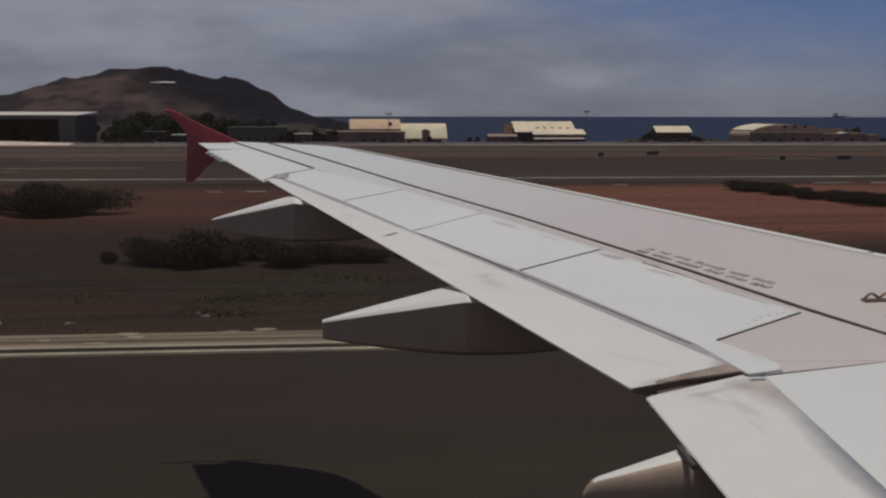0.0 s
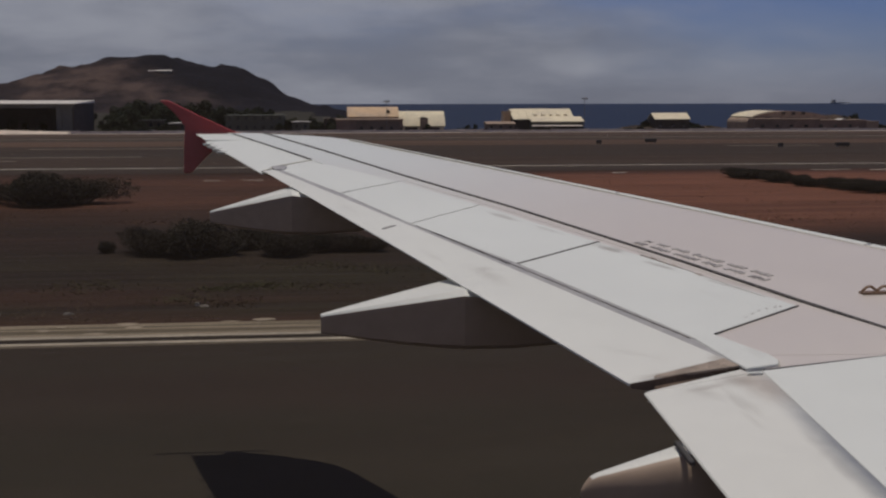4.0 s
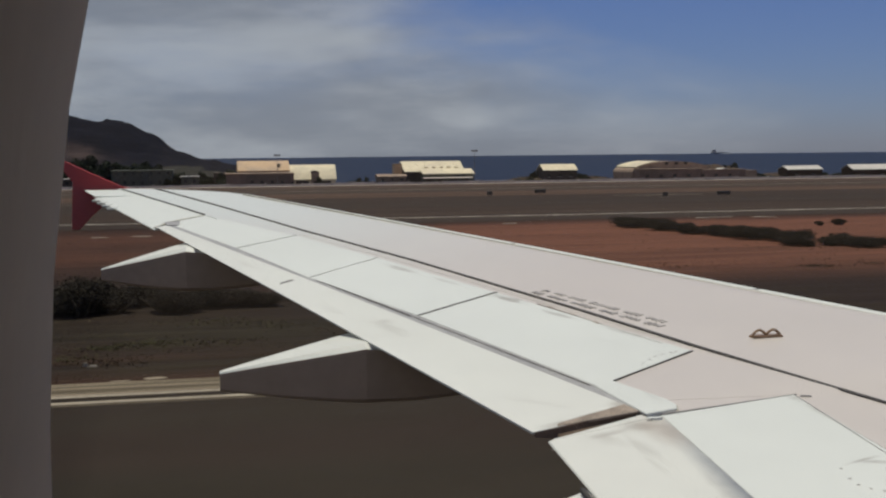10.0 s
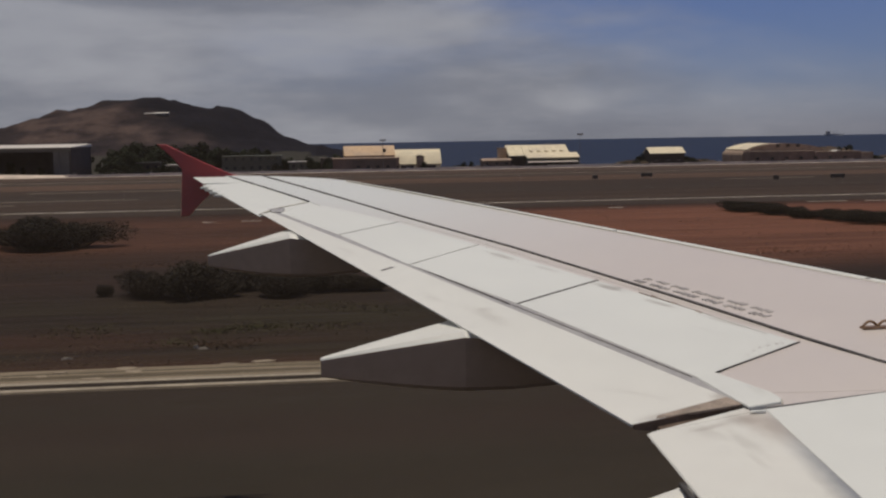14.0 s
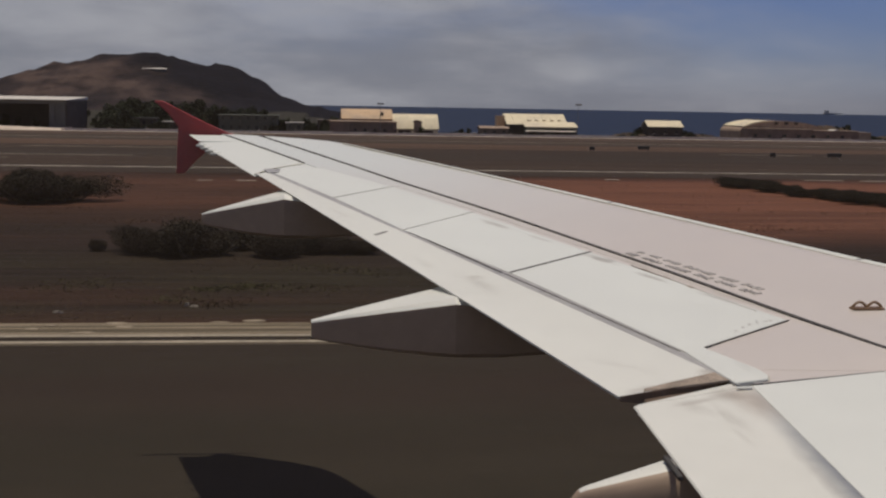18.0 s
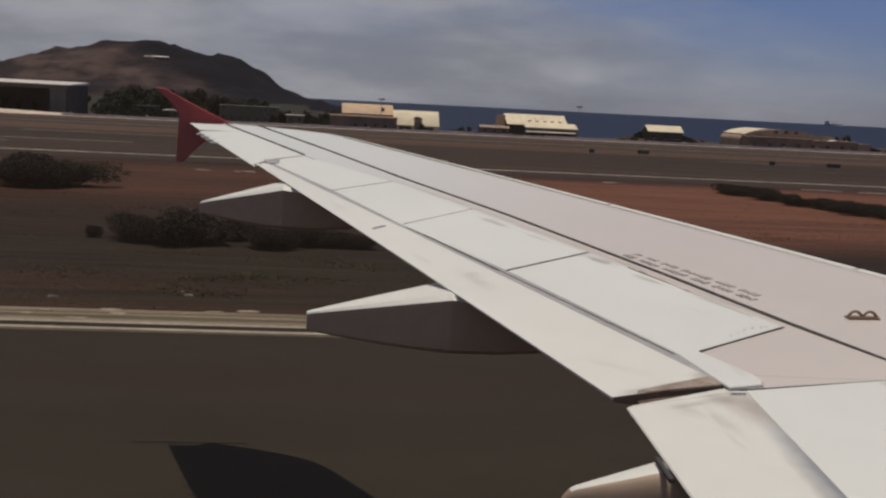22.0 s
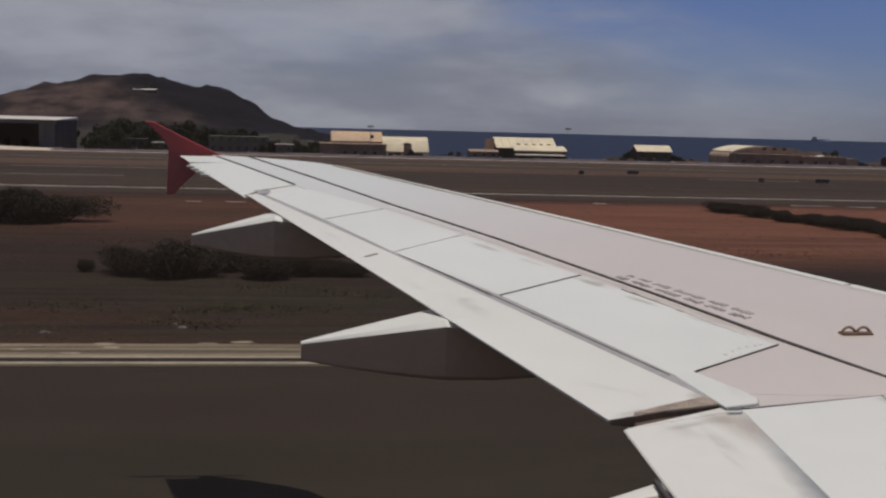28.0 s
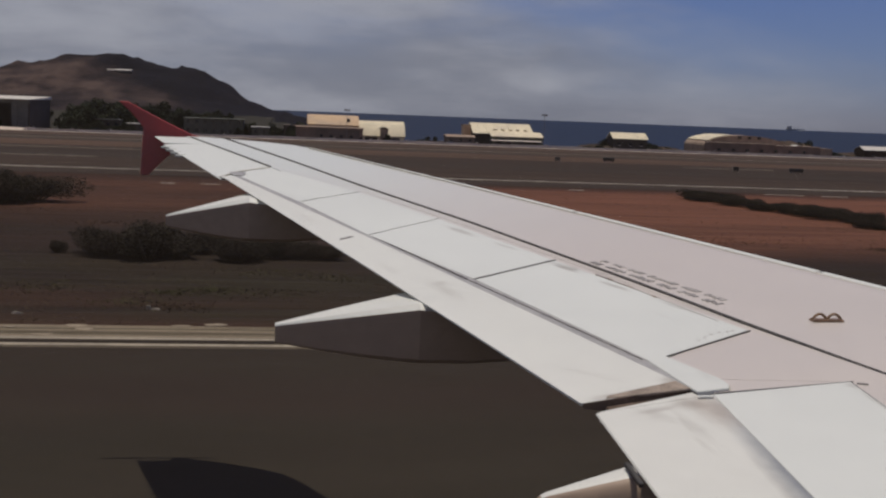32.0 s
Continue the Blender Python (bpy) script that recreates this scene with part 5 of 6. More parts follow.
def shelter_front():
    """Long low brown block built along the foot of the arched shelter, with a small pale gable on it."""
    t = thing("shelter_annexe", "long low red-brown block along the foot of the arched shelter", "building", (202, 460, BASE))
    for i, (a, b, z, mat) in enumerate(((177.4, 190.0, -4.35, M_REDW), (190.0, 206.0, -4.45, M_REDW), (206.0, 226.0, -4.9, M_REDW), (226.0, 231.6, -5.5, M_SHELTER))):
        sh = Shape()
        sh.box(a + 0.01, b - 0.01, 459 + 0.4 * (i % 2), 465.9, BASE - 0.5, z)
        part("wall", sh, mat, t)
        sh = Shape()
        sh.box(a + 0.01, b - 0.01, 458.7 + 0.4 * (i % 2), 466.0, z, z + 0.22)
        part("roof", sh, M_SHELTER, t)
    for i in range(7):
        x = 181 + 6.3 * i
        sh = Shape()
        sh.box(x - 0.7, x + 0.7, 458.9, 459.5, BASE + 1.9, BASE + 3.0)
        part("window", sh, M_GLASSD, t)
    sh = Shape()
    sh.rings([[(x, y, z) for x, z in ((214.6, -4.7), (216.2, -4.2), (218.0, -4.75))] for y in (459.0, 465)])
    part("gable", sh, M_ROOFW, t, "small pale gable")


shelter_front()
earth_bank(203, 236, 468, 6.9, 3)
earth_bank(126, 142, 466, 2.6, 4)
earth_bank(154, 172, 466, 2.4, 5)
earth_bank(244, 282, 476, 2.8, 6)


def great_hangar():
    x0, x1, y0, y1, zt = -156.0, -97.6, 466.0, 506.0, 3.3
    t = thing("great_hangar", "large grey flat-roofed hangar with its doors open", "hangar", ((x0 + x1) / 2, y0, BASE))
    for name, a, b, c, d, mat in (("side_wall", x0, x0 + 0.6, y0, y1, M_GREYW), ("side_wall", x1 - 0.6, x1, y0, y1, M_DARKW), ("back_wall", x0, x1, y1 - 0.6, y1, M_GREYW)):
        sh = Shape()
        sh.box(a, b, c + 0.01, d, BASE - 1, zt - 0.8)
        part(name, sh, mat, t)
    sh = Shape()
    sh.hexa([(x0 - 0.5, y0 - 1.5, zt - 1.0), (x1 + 0.5, y0 - 1.5, zt - 1.0), (x1 + 0.5, y1, zt - 0.8), (x0 - 0.5, y1, zt - 0.8)], [(x0 - 0.5, y0 - 1.5, zt - 0.7), (x1 + 0.5, y0 - 1.5, zt - 0.7), (x1 + 0.5, y1, zt + 0.4), (x0 - 0.5, y1, zt + 0.4)])
    bevelled(part("roof", sh, M_ROOFW, t, "pale flat roof with a white edge"), 0.1)
    sh = Shape()
    sh.box(x0, x1, y0, y0 + 0.5, zt - 2.4, zt - 0.8)
    part("header", sh, M_GREYW, t)
    for i in range(3):
        xa = x1 - 6.8 + 2.25 * i
        sh = Shape()
        sh.box(xa, xa + 2.2, y0 + 0.05 + 0.3 * (i % 2), y0 + 0.3 + 0.3 * (i % 2), BASE - 0.5, zt - 2.4)
        part("door_leaf", sh, M_GREYW, t, "grey sliding door leaf")
    for i in range(7):
        xa = x0 + 0.8 + i * 1.9
        sh = Shape()
        sh.box(xa, xa + 1.75, y0 + 0.05 + 0.3 * (i % 2), y0 + 0.3 + 0.3 * (i % 2), BASE - 0.5, zt - 2.4)
        part("door_leaf", sh, M_GREYW, t, "grey sliding door leaf")
    for x in np.linspace(x0 + 16, x1 - 16, 6):
        sh = Shape()
        sh.box(x - 0.2, x + 0.2, y0 + 6, y1 - 1, zt - 2.0, zt - 0.8)
        part("roof_beam", sh, M_STEEL, t)


great_hangar()


def block(x0, x1, y0, depth, z_top, mat, label, cols, floors, roof=M_ROOFW):
    t = thing("building", label, "building", ((x0 + x1) / 2, y0, BASE), "buildings of the base")
    sh = Shape()
    sh.box(x0, x1, y0, y0 + depth, BASE - 1, z_top - 0.3)
    part("wall", sh, mat, t)
    sh = Shape()
    sh.box(x0 - 0.4, x1 + 0.4, y0 - 0.5, y0 + depth + 0.4, z_top - 0.3, z_top)
    part("roof", sh, roof, t)
    fh = (z_top - BASE) / floors
    for f in range(floors):
        for c in range(cols):
            x = x0 + (x1 - x0) * (c + 0.5) / cols
            z = BASE + fh * (f + 0.45)
            sh = Shape()
            sh.box(x - 0.6, x + 0.6, y0 - 0.05, y0 + 0.1, z, z + min(1.3, fh * 0.42))
            w = part("window", sh, M_GLASSD, t)
            sh = Shape()
            sh.box(x - 0.7, x + 0.7, y0 - 0.14, y0, z - 0.15, z)
            part("sill", sh, mat, w)


block(-40, -16, 480, 14, -2.4, M_GREENW, "grey-green flat-roofed barracks building", 7, 2, M_GREENW)
block(-12.5, -5.5, 476, 8, -5.0, M_GREENW, "small grey-green hut with a pale roof", 2, 1)
block(-62, -55, 476, 8, -5.4, M_DARKW, "small dark hut with a white roof", 2, 1)
block(-78, -68, 500, 9, -4.6, M_DARKW, "dark hut with a grey roof", 3, 1, M_GREYW)
block(0.5, 9.5, 490, 9, -4.0, M_BROWN, "brown annexe beside the tan hangar", 3, 1, M_BROWN)

# barrack on the hill
t = thing("hilltop_building", "long low white building on the hillside", "building", (-191, 1391, 30))
sh = Shape()
sh.box(-204, -178, 1391, 1400, 24, 36.6)
part("wall", sh, M_GREYW, t)
sh = Shape()
sh.hexa([(-205, 1390, 36.4), (-177, 1390, 36.4), (-177, 1401, 36.6), (-205, 1401, 36.6)], [(-205, 1390, 36.8), (-177, 1390, 36.8), (-177, 1401, 38.2), (-205, 1401, 38.2)])
part("roof", sh, M_ROOFW, t)

# perimeter wall in panels between posts
wall_t = thing("perimeter_wall", "pale whitewashed perimeter wall before the hangars", "wall", (0, 440, BASE), kind="structure")
for i in range(58):
    x = -330 + i * 14.0
    sh = Shape()
    z = land(0, 446) - 0.2
    sh.box(x + 0.35, x + 13.65, 445.8, 446.1, z, z + 1.15 + 0.12 * math.sin(i * 1.7))
    part("panel", sh, M_PALEWALL, wall_t)
    sh = Shape()
    sh.box(x - 0.3, x + 0.3, 445.6, 446.3, z, z + 1.5)
    part("pier", sh, M_PALEWALL, wall_t)


def lamp_mast(x, y, h, group="lamp masts"):
    t = thing("lamp_mast", "tall steel floodlight mast", "lamp mast", (x, y, BASE), group)
    sh = Shape()
    sh.tube([(x, y, BASE - 0.5), (x, y, BASE + h * 0.5), (x, y, BASE + h)], [0.14, 0.11, 0.08], 8)
    part("pole", sh, M_STEEL, t)
    sh = Shape()
    sh.box(x - 1.3, x + 1.3, y - 0.15, y + 0.15, BASE + h, BASE + h + 0.2)
    part("crossarm", sh, M_STEEL, t)
    for s in (-0.9, 0.0, 0.9):
        sh = Shape()
        sh.hexa([(x + s - 0.3, y - 0.5, BASE + h - 0.1), (x + s + 0.3, y - 0.5, BASE + h - 0.1), (x + s + 0.3, y, BASE + h), (x + s - 0.3, y, BASE + h)], [(x + s - 0.3, y - 0.4, BASE + h + 0.6), (x + s + 0.3, y - 0.4, BASE + h + 0.6), (x + s + 0.3, y, BASE + h + 0.55), (x + s - 0.3, y, BASE + h + 0.55)])
        part("floodlight", sh, M_STEEL, t)


for x, h in ((25.5, 12.6), (106.5, 13.6)):
    lamp_mast(x, 462, h)


def car(x, y, mat, label):
    z = land(x, y)
    t = thing("car", label, "car", (x, y, z), "cars parked by the hangars")
    sh = Shape()
    sh.rings([[(x - 2.1, yy, z + 0.35), (x - 2.15, yy, z + 0.75), (x - 1.2, yy, z + 0.9), (x + 1.0, yy, z + 0.9), (x + 2.1, yy, z + 0.75), (x + 2.1, yy, z + 0.35)] for yy in (y - 0.85, y + 0.85)])
    bevelled(part("body", sh, mat, t), 0.08)
    sh = Shape()
    sh.hexa([(x - 1.6, y - 0.75, z + 0.9), (x + 1.0, y - 0.75, z + 0.9), (x + 1.0, y + 0.75, z + 0.9), (x - 1.6, y + 0.75, z + 0.9)], [(x - 1.2, y - 0.6, z + 1.42), (x + 0.3, y - 0.6, z + 1.42), (x + 0.3, y + 0.6, z + 1.42), (x - 1.2, y + 0.6, z + 1.42)])
    part("cabin", sh, M_GLASSD, t)
    sh = Shape()
    sh.box(x - 1.25, x + 0.35, y - 0.62, y + 0.62, z + 1.42, z + 1.48)
    part("roof", sh, mat, t)
    for dx in (-1.3, 1.3):
        for dy in (-0.85, 0.65):
            sh = Shape()
            sh.tube([(x + dx, y + dy, z + 0.32), (x + dx, y + dy + 0.2, z + 0.32)], [0.32, 0.32], 12)
            part("wheel", sh, M_TYRE, t)


for i, (x, mat, label) in enumerate(((55.5, M_CARW, "white parked car"), (59.8, M_CARD, "dark parked car"), (63.5, M_CARW, "white parked car"), (68.0, M_CARW, "white parked car"), (-70, M_CARD, "dark parked car"), (-66, M_CARW, "white parked car"))):
    car(x, 455 + (i % 2) * 4, mat, label + " beside the hangars")


def runway_sign(x, y, w):
    t = thing("runway_sign", "low dark runway guidance board on short legs", "sign", (x, y, land(x, y)), "runway signs")
    z = land(x, y)
    sh = Shape()
    sh.box(x - w / 2, x + w / 2, y - 0.12, y + 0.12, z + 0.16, z + 0.5)
    bevelled(part("board", sh, M_SIGN, t), 0.03)
    for dx in (-0.35, 0.35):
        sh = Shape()
        sh.tube([(x + dx * w, y, z), (x + dx * w, y, z + 0.27)], [0.05, 0.05], 8)
        part("leg", sh, M_STEEL, t)


for x, y, w in ((26.5, 110, 0.5), (32.5, 113, 1.15), (41.0, 101, 0.45), (47.0, 101.4, 1.3), (-31, 112, 0.9)):
    runway_sign(x, y, w)


def ship(x, y):
    t = thing("ship", "far grey cargo ship on the horizon", "ship", (x, y, -21))
    sh = Shape()
    sh.hexa([(x - 36, y - 8, -22), (x + 34, y - 8, -22), (x + 34, y + 8, -22), (x - 36, y + 8, -22)], [(x - 38, y - 9, -15), (x + 42, y - 3, -14), (x + 42, y + 3, -14), (x - 38, y + 9, -15)])
    part("hull", sh, M_SHIP, t)
    sh = Shape()
    sh.box(x - 34, x - 20, y - 7, y + 7, -15, -4)
    part("bridge", sh, M_ROOFW, t)
    for dx in (-4, 12):
        sh = Shape()
        sh.tube([(x + dx, y, -15), (x + dx, y, -3)], [0.8, 0.5], 6)
        part("mast", sh, M_STEEL, t)


ship(2060, 4400)

# ---- plants ----
def leaf_cloud(sh, rr, centre, size, count, leaf):
    """Small leaf blades scattered through an uneven blob."""
    cx, cy, cz = centre
    sx, sy, sz = size
    for _ in range(count):
        while True:
            p = Vector((rr.uniform(-1, 1), rr.uniform(-1, 1), rr.uniform(-1, 1)))
            if 0.25 < p.length < 0.9 + 0.3 * noise.noise(p * 2.3 + Vector(centre)):
                break
        q = Vector((cx + p.x * sx, cy + p.y * sy, max(cz + p.z * sz, 0.02)))
        u = Vector((rr.gauss(0, 1), rr.gauss(0, 1), rr.gauss(0, 0.6))).normalized() * leaf * rr.uniform(0.6, 1.3)
        w = u.cross(Vector((rr.gauss(0, 1), rr.gauss(0, 1), rr.gauss(0, 1)))).normalized() * leaf * rr.uniform(0.3, 0.6)
        n = len(sh.v)
        sh.v += [tuple(q - u), tuple(q + w), tuple(q + u), tuple(q - w)]
        sh.f.append((n, n + 1, n + 2, n + 3))


def raw_part(name, shape, mat, parent, label=""):
    ob = new(name, shape.mesh(name, mat))
    ob.parent = parent
    return tagged(ob, label)


def bush(seed, width, height, clumps, count, leaf):
    rr = random.Random(seed)
    t = thing("bush", "dark dry evergreen scrub bush on the verge", "bush", group="scrub bushes")
    sh = Shape()
    for k in range(clumps):
        a = rr.uniform(0, 6.28)
        d = rr.uniform(0.1, 0.8) * width / 2
        base = (math.cos(a) * d, math.sin(a) * d * 0.6, 0)
        tip = (base[0] * 1.25, base[1] * 1.25, height * rr.uniform(0.5, 0.8))
        sh.tube([(base[0] * 0.3, base[1] * 0.3, -0.05), (base[0] * 0.8, base[1] * 0.8, tip[2] * 0.5), tip], [0.05, 0.03, 0.012], 5)
    raw_part("stem", sh, M_TWIG, t)
    sh = Shape()
    for k in range(clumps):
        a = rr.uniform(0, 6.28)
        d = rr.uniform(0.0, 0.75) * width / 2
        s = rr.uniform(0.35, 0.6)
        leaf_cloud(sh, rr, (math.cos(a) * d, math.sin(a) * d * 0.6, height * rr.uniform(0.3, 0.6)), (width * 0.24 * (0.6 + s), width * 0.18 * (0.6 + s), height * s * 0.8), count // clumps, leaf)
    raw_part("crown", sh, M_LEAF, t)
    return t


kinds = [bush(1, 3.2, 1.6, 14, 16000, 0.048), bush(2, 2.2, 1.1, 10, 9000, 0.046), bush(3, 4.2, 1.4, 17, 19000, 0.048), bush(5, 1.4, 0.7, 7, 4000, 0.04)]
rnd = random.Random(21)
spots = []
# a long bush behind the taxiway's verge, thickets further off on either side
for i in range(15):
    tall = math.exp(-((i - 4) / 2.2) ** 2) * 0.32 + 0.55 * math.sin(math.pi * (i + 1) / 16) ** 0.5
    spots.append((-6.3 + i * 0.60 + rnd.uniform(-0.25, 0.25), 35.4 + rnd.uniform(-0.8, 1.4), rnd.choice((0, 1, 2)), tall * rnd.uniform(0.9, 1.05)))
for i in range(12):
    spots.append((-27 + i * 1.5 + rnd.uniform(-0.5, 0.5), 52 + rnd.uniform(-3, 3), rnd.choice((0, 2)), rnd.uniform(0.7, 1.1)))
for i in range(34):
    k = i / 33
    wide = 0.5 + 1.6 * k
    spots.append((23.4 + 4.4 * k + rnd.uniform(-0.5, 1.0) * wide, 65.5 - 18 * k + rnd.uniform(-0.5, 0.5), rnd.choice((1, 2, 2)), rnd.uniform(0.32, 0.52)))
for i in range(26):
    spots.append((rnd.uniform(-30, -13), rnd.uniform(46, 58), 3, rnd.uniform(0.4, 0.9)))
for i in range(16):
    spots.append((rnd.uniform(34, 60), rnd.uniform(44, 66), rnd.choice((1, 2, 3)), rnd.uniform(0.5, 0.9)))
for n_, (x, y, k, s) in enumerate(spots):
    if n_ < 4:
        ob = kinds[n_]
        k = n_
    m4 = Matrix.LocRotScale((x, y, 0), Euler((0, 0, rnd.uniform(0, 6.28))), (s, s, s))
    if n_ < 4:
        kinds[n_].matrix_basis = m4
    else:
        ob = copy_thing(kinds[k], m4)
        ob.scale = (s * 1.2, s * 1.1, s * (0.85 if x > 15 or y < 40 else 0.80))


def tree(seed, h, w):
    rr = random.Random(seed)
    t = thing("tree", "dark green tree among the base buildings", "tree", group="trees of the base")
    sh = Shape()
    sh.tube([(0, 0, -0.3), (0.05 * h * rr.uniform(-1, 1), 0, h * 0.3), (0, 0, h * 0.7)], [0.05 * h * 0.5, 0.03 * h * 0.5, 0.012 * h], 7)
    for k in range(5):
        a = rr.uniform(0, 6.28)
        sh.tube([(0, 0, h * 0.3), (math.cos(a) * w * 0.2, math.sin(a) * w * 0.2, h * 0.55), (math.cos(a) * w * 0.36, math.sin(a) * w * 0.36, h * 0.75)], [0.09, 0.06, 0.03], 5)
    raw_part("trunk", sh, M_TWIG, t)
    sh = Shape()
    for k in range(9):
        a, d = rr.uniform(0, 6.28), rr.uniform(0.05, 0.36) * w
        leaf_cloud(sh, rr, (math.cos(a) * d, math.sin(a) * d, h * rr.uniform(0.22, 0.8)), (w * 0.24, w * 0.24, h * 0.2), 190, 0.30)
    raw_part("crown", sh, M_TREE, t)
    return t


trees = [tree(11, 6.0, 6.0), tree(12, 7.5, 5.0), tree(13, 4.2, 6.5)]
rnd = random.Random(31)
places = []
for i in range(70):
    places.append((rnd.uniform(-200, -2), rnd.uniform(482, 560), rnd.uniform(0.55, 1.0)))
for i in range(45):
    places.append((rnd.uniform(-92, 6), rnd.uniform(476, 500), rnd.uniform(0.45, 0.8)))
for i in range(60):
    places.append((rnd.uniform(-330, -30), rnd.uniform(560, 900), rnd.uniform(0.8, 1.3)))
for i in range(24):
    places.append((rnd.uniform(-30, 10), rnd.uniform(484, 505), rnd.uniform(0.7, 1.1)))
for i in range(26):
    places.append((rnd.uniform(-90, -42), rnd.uniform(502, 522), rnd.uniform(1.0, 1.6)))
for i in range(34):
    places.append((rnd.uniform(-92, -30), rnd.uniform(530, 570), rnd.uniform(1.1, 1.8)))
for i in range(40):
    places.append((rnd.uniform(-97, -56), rnd.uniform(508, 560), rnd.uniform(1.5, 2.1)))
places += [(x + dx, 474 + 2 * (k % 3), 0.7 + 0.05 * (k % 4)) for k, (x, dx) in enumerate((x, dx) for x in (133, 160, 222, 240, 268) for dx in (-4, -1.5, 1, 3.5))]
places += [(42.5, 466, 0.55), (5, 480, 0.8), (12, 492, 0.7), (133, 470, 0.7), (136, 472, 0.6), (128, 472, 0.6), (157, 470, 0.75), (161, 470, 0.6), (165, 472, 0.6), (203, 468, 0.6), (212, 466, 0.5), (221, 468, 0.6), (230, 470, 0.7), (248, 472, 0.6), (262, 472, 0.5), (279, 474, 0.7), (240, 480, 0.7), (246, 484, 0.8), (276, 484, 0.8), (308, 486, 0.9), (315, 480, 0.8), (322, 482, 0.7), (57.5, 478, 0.5), (60.5, 480, 0.55), (63.5, 479, 0.5), (156.2, 474, 0.95), (136.0, 476, 0.88), (216, 478, 1.0), (221, 480, 1.1), (226, 479, 1.15), (231, 481, 1.1), (-86, 470, 0.6), (-60, 470, 0.7), (-50, 474, 0.8), (-45, 472, 0.6)]
for n_, (x, y, s) in enumerate(places):
    k = n_ % 3
    m4 = Matrix.LocRotScale((x, y, land(x, y) - 0.1), Euler((0, 0, rnd.uniform(0, 6.28))), None)
    ob = trees[k] if n_ < 3 else copy_thing(trees[k], m4)
    ob.matrix_basis = m4
    ob.scale = (s, s, s) if x < 100 or s > 0.85 else (s * 1.5, s * 1.2, s * 0.5)


# dry grass on the verge and the field
def grass(name, mat, x0, x1, y0, y1, count, h, label, seed):
    rr = np.random.RandomState(seed)
    v, f = [], []
    made = 0
    while made < count:
        x, y = rr.uniform(x0, x1), y0 + (y1 - y0) * rr.uniform() ** 1.4
        if noise.noise(Vector((x * 0.22, y * 0.4, seed))) < -0.05:
            continue
        for _ in range(3):
            a, hh = rr.uniform(0, 6.28), h * rr.uniform(0.5, 1.3)
            c, s = math.cos(a) * 0.016, math.sin(a) * 0.016
            dx, dy = rr.normal(0, 1.6) * hh, rr.normal(0, 1.6) * hh
            ox, oy = rr.normal(0, 0.12), rr.normal(0, 0.12)
            n = len(v)
            v += [(x + ox - c, y + oy - s, 0), (x + ox + c, y + oy + s, 0), (x + ox + dx, y + oy + dy, hh)]
            f.append((n, n + 1, n + 2))
        made += 1
    sh = Shape()
    sh.v, sh.f = v, f
    ob = new(name, sh.mesh(name, mat))
    return tagged(ob, label, "grass", kind="stuff")


grass("dry_grass", M_GRASS, -24, 26, 25.2, 44, 7000, 0.022, "dry brown grass on the verge of the taxiway", 2)
grass("field_grass", M_GRASS, -40, 60, 40, 71, 3000, 0.05, "sparse dry grass on the red field", 3)


# low scrub in loose clumps over the verge
def low_scrub(name, mat, x0, x1, y0, y1, clumps, blades, reach, h, label, seed):
    rr = np.random.RandomState(seed)
    v, f = [], []
    for _ in range(clumps):
        cx, cy = rr.uniform(x0, x1), y0 + (y1 - y0) * rr.uniform() ** 1.3
        if noise.noise(Vector((cx * 0.10, cy * 0.25, seed))) < -0.08:
            continue
        size = reach * rr.uniform(0.4, 1.3)
        tall = h * rr.uniform(0.5, 1.3)
        n = int(blades * rr.uniform(0.5, 1.2))
        for ox, oy, a, lean, w in zip(rr.normal(0, size, n), rr.normal(0, size * 0.6, n), rr.uniform(0, 6.28, n), rr.normal(0, 2.6, n), rr.uniform(0.012, 0.028, n)):
            d = math.exp(-(ox * ox + oy * oy) / (2 * size * size))
            hh = tall * d * rr.uniform(0.5, 1.1) + 0.02
            c, s_ = math.cos(a) * w, math.sin(a) * w
            k = len(v)
            v += [(cx + ox - c, cy + oy - s_, 0), (cx + ox + c, cy + oy + s_, 0), (cx + ox + lean * hh, cy + oy + math.sin(7 * a) * 2.0 * hh, hh)]
            f.append((k, k + 1, k + 2))
    sh = Shape()
    sh.v, sh.f = v, f
    return tagged(new(name, sh.mesh(name, mat)), label, "scrub", kind="stuff")


low_scrub("green_scrub", M_OLIVE, -22, 22, 25.4, 33, 130, 260, 0.9, 0.035, "low olive-green scrub on the taxiway verge", 5)
low_scrub("dead_scrub", M_DEAD, -32, 34, 27, 52, 90, 220, 1.3, 0.045, "low dead brown scrub over the dry verge", 6)


# ---- the concrete apron ahead of the aircraft, where the taxiway turns off ----
AX0, AY1, SLAB = 66.0, 3.0, 7.5


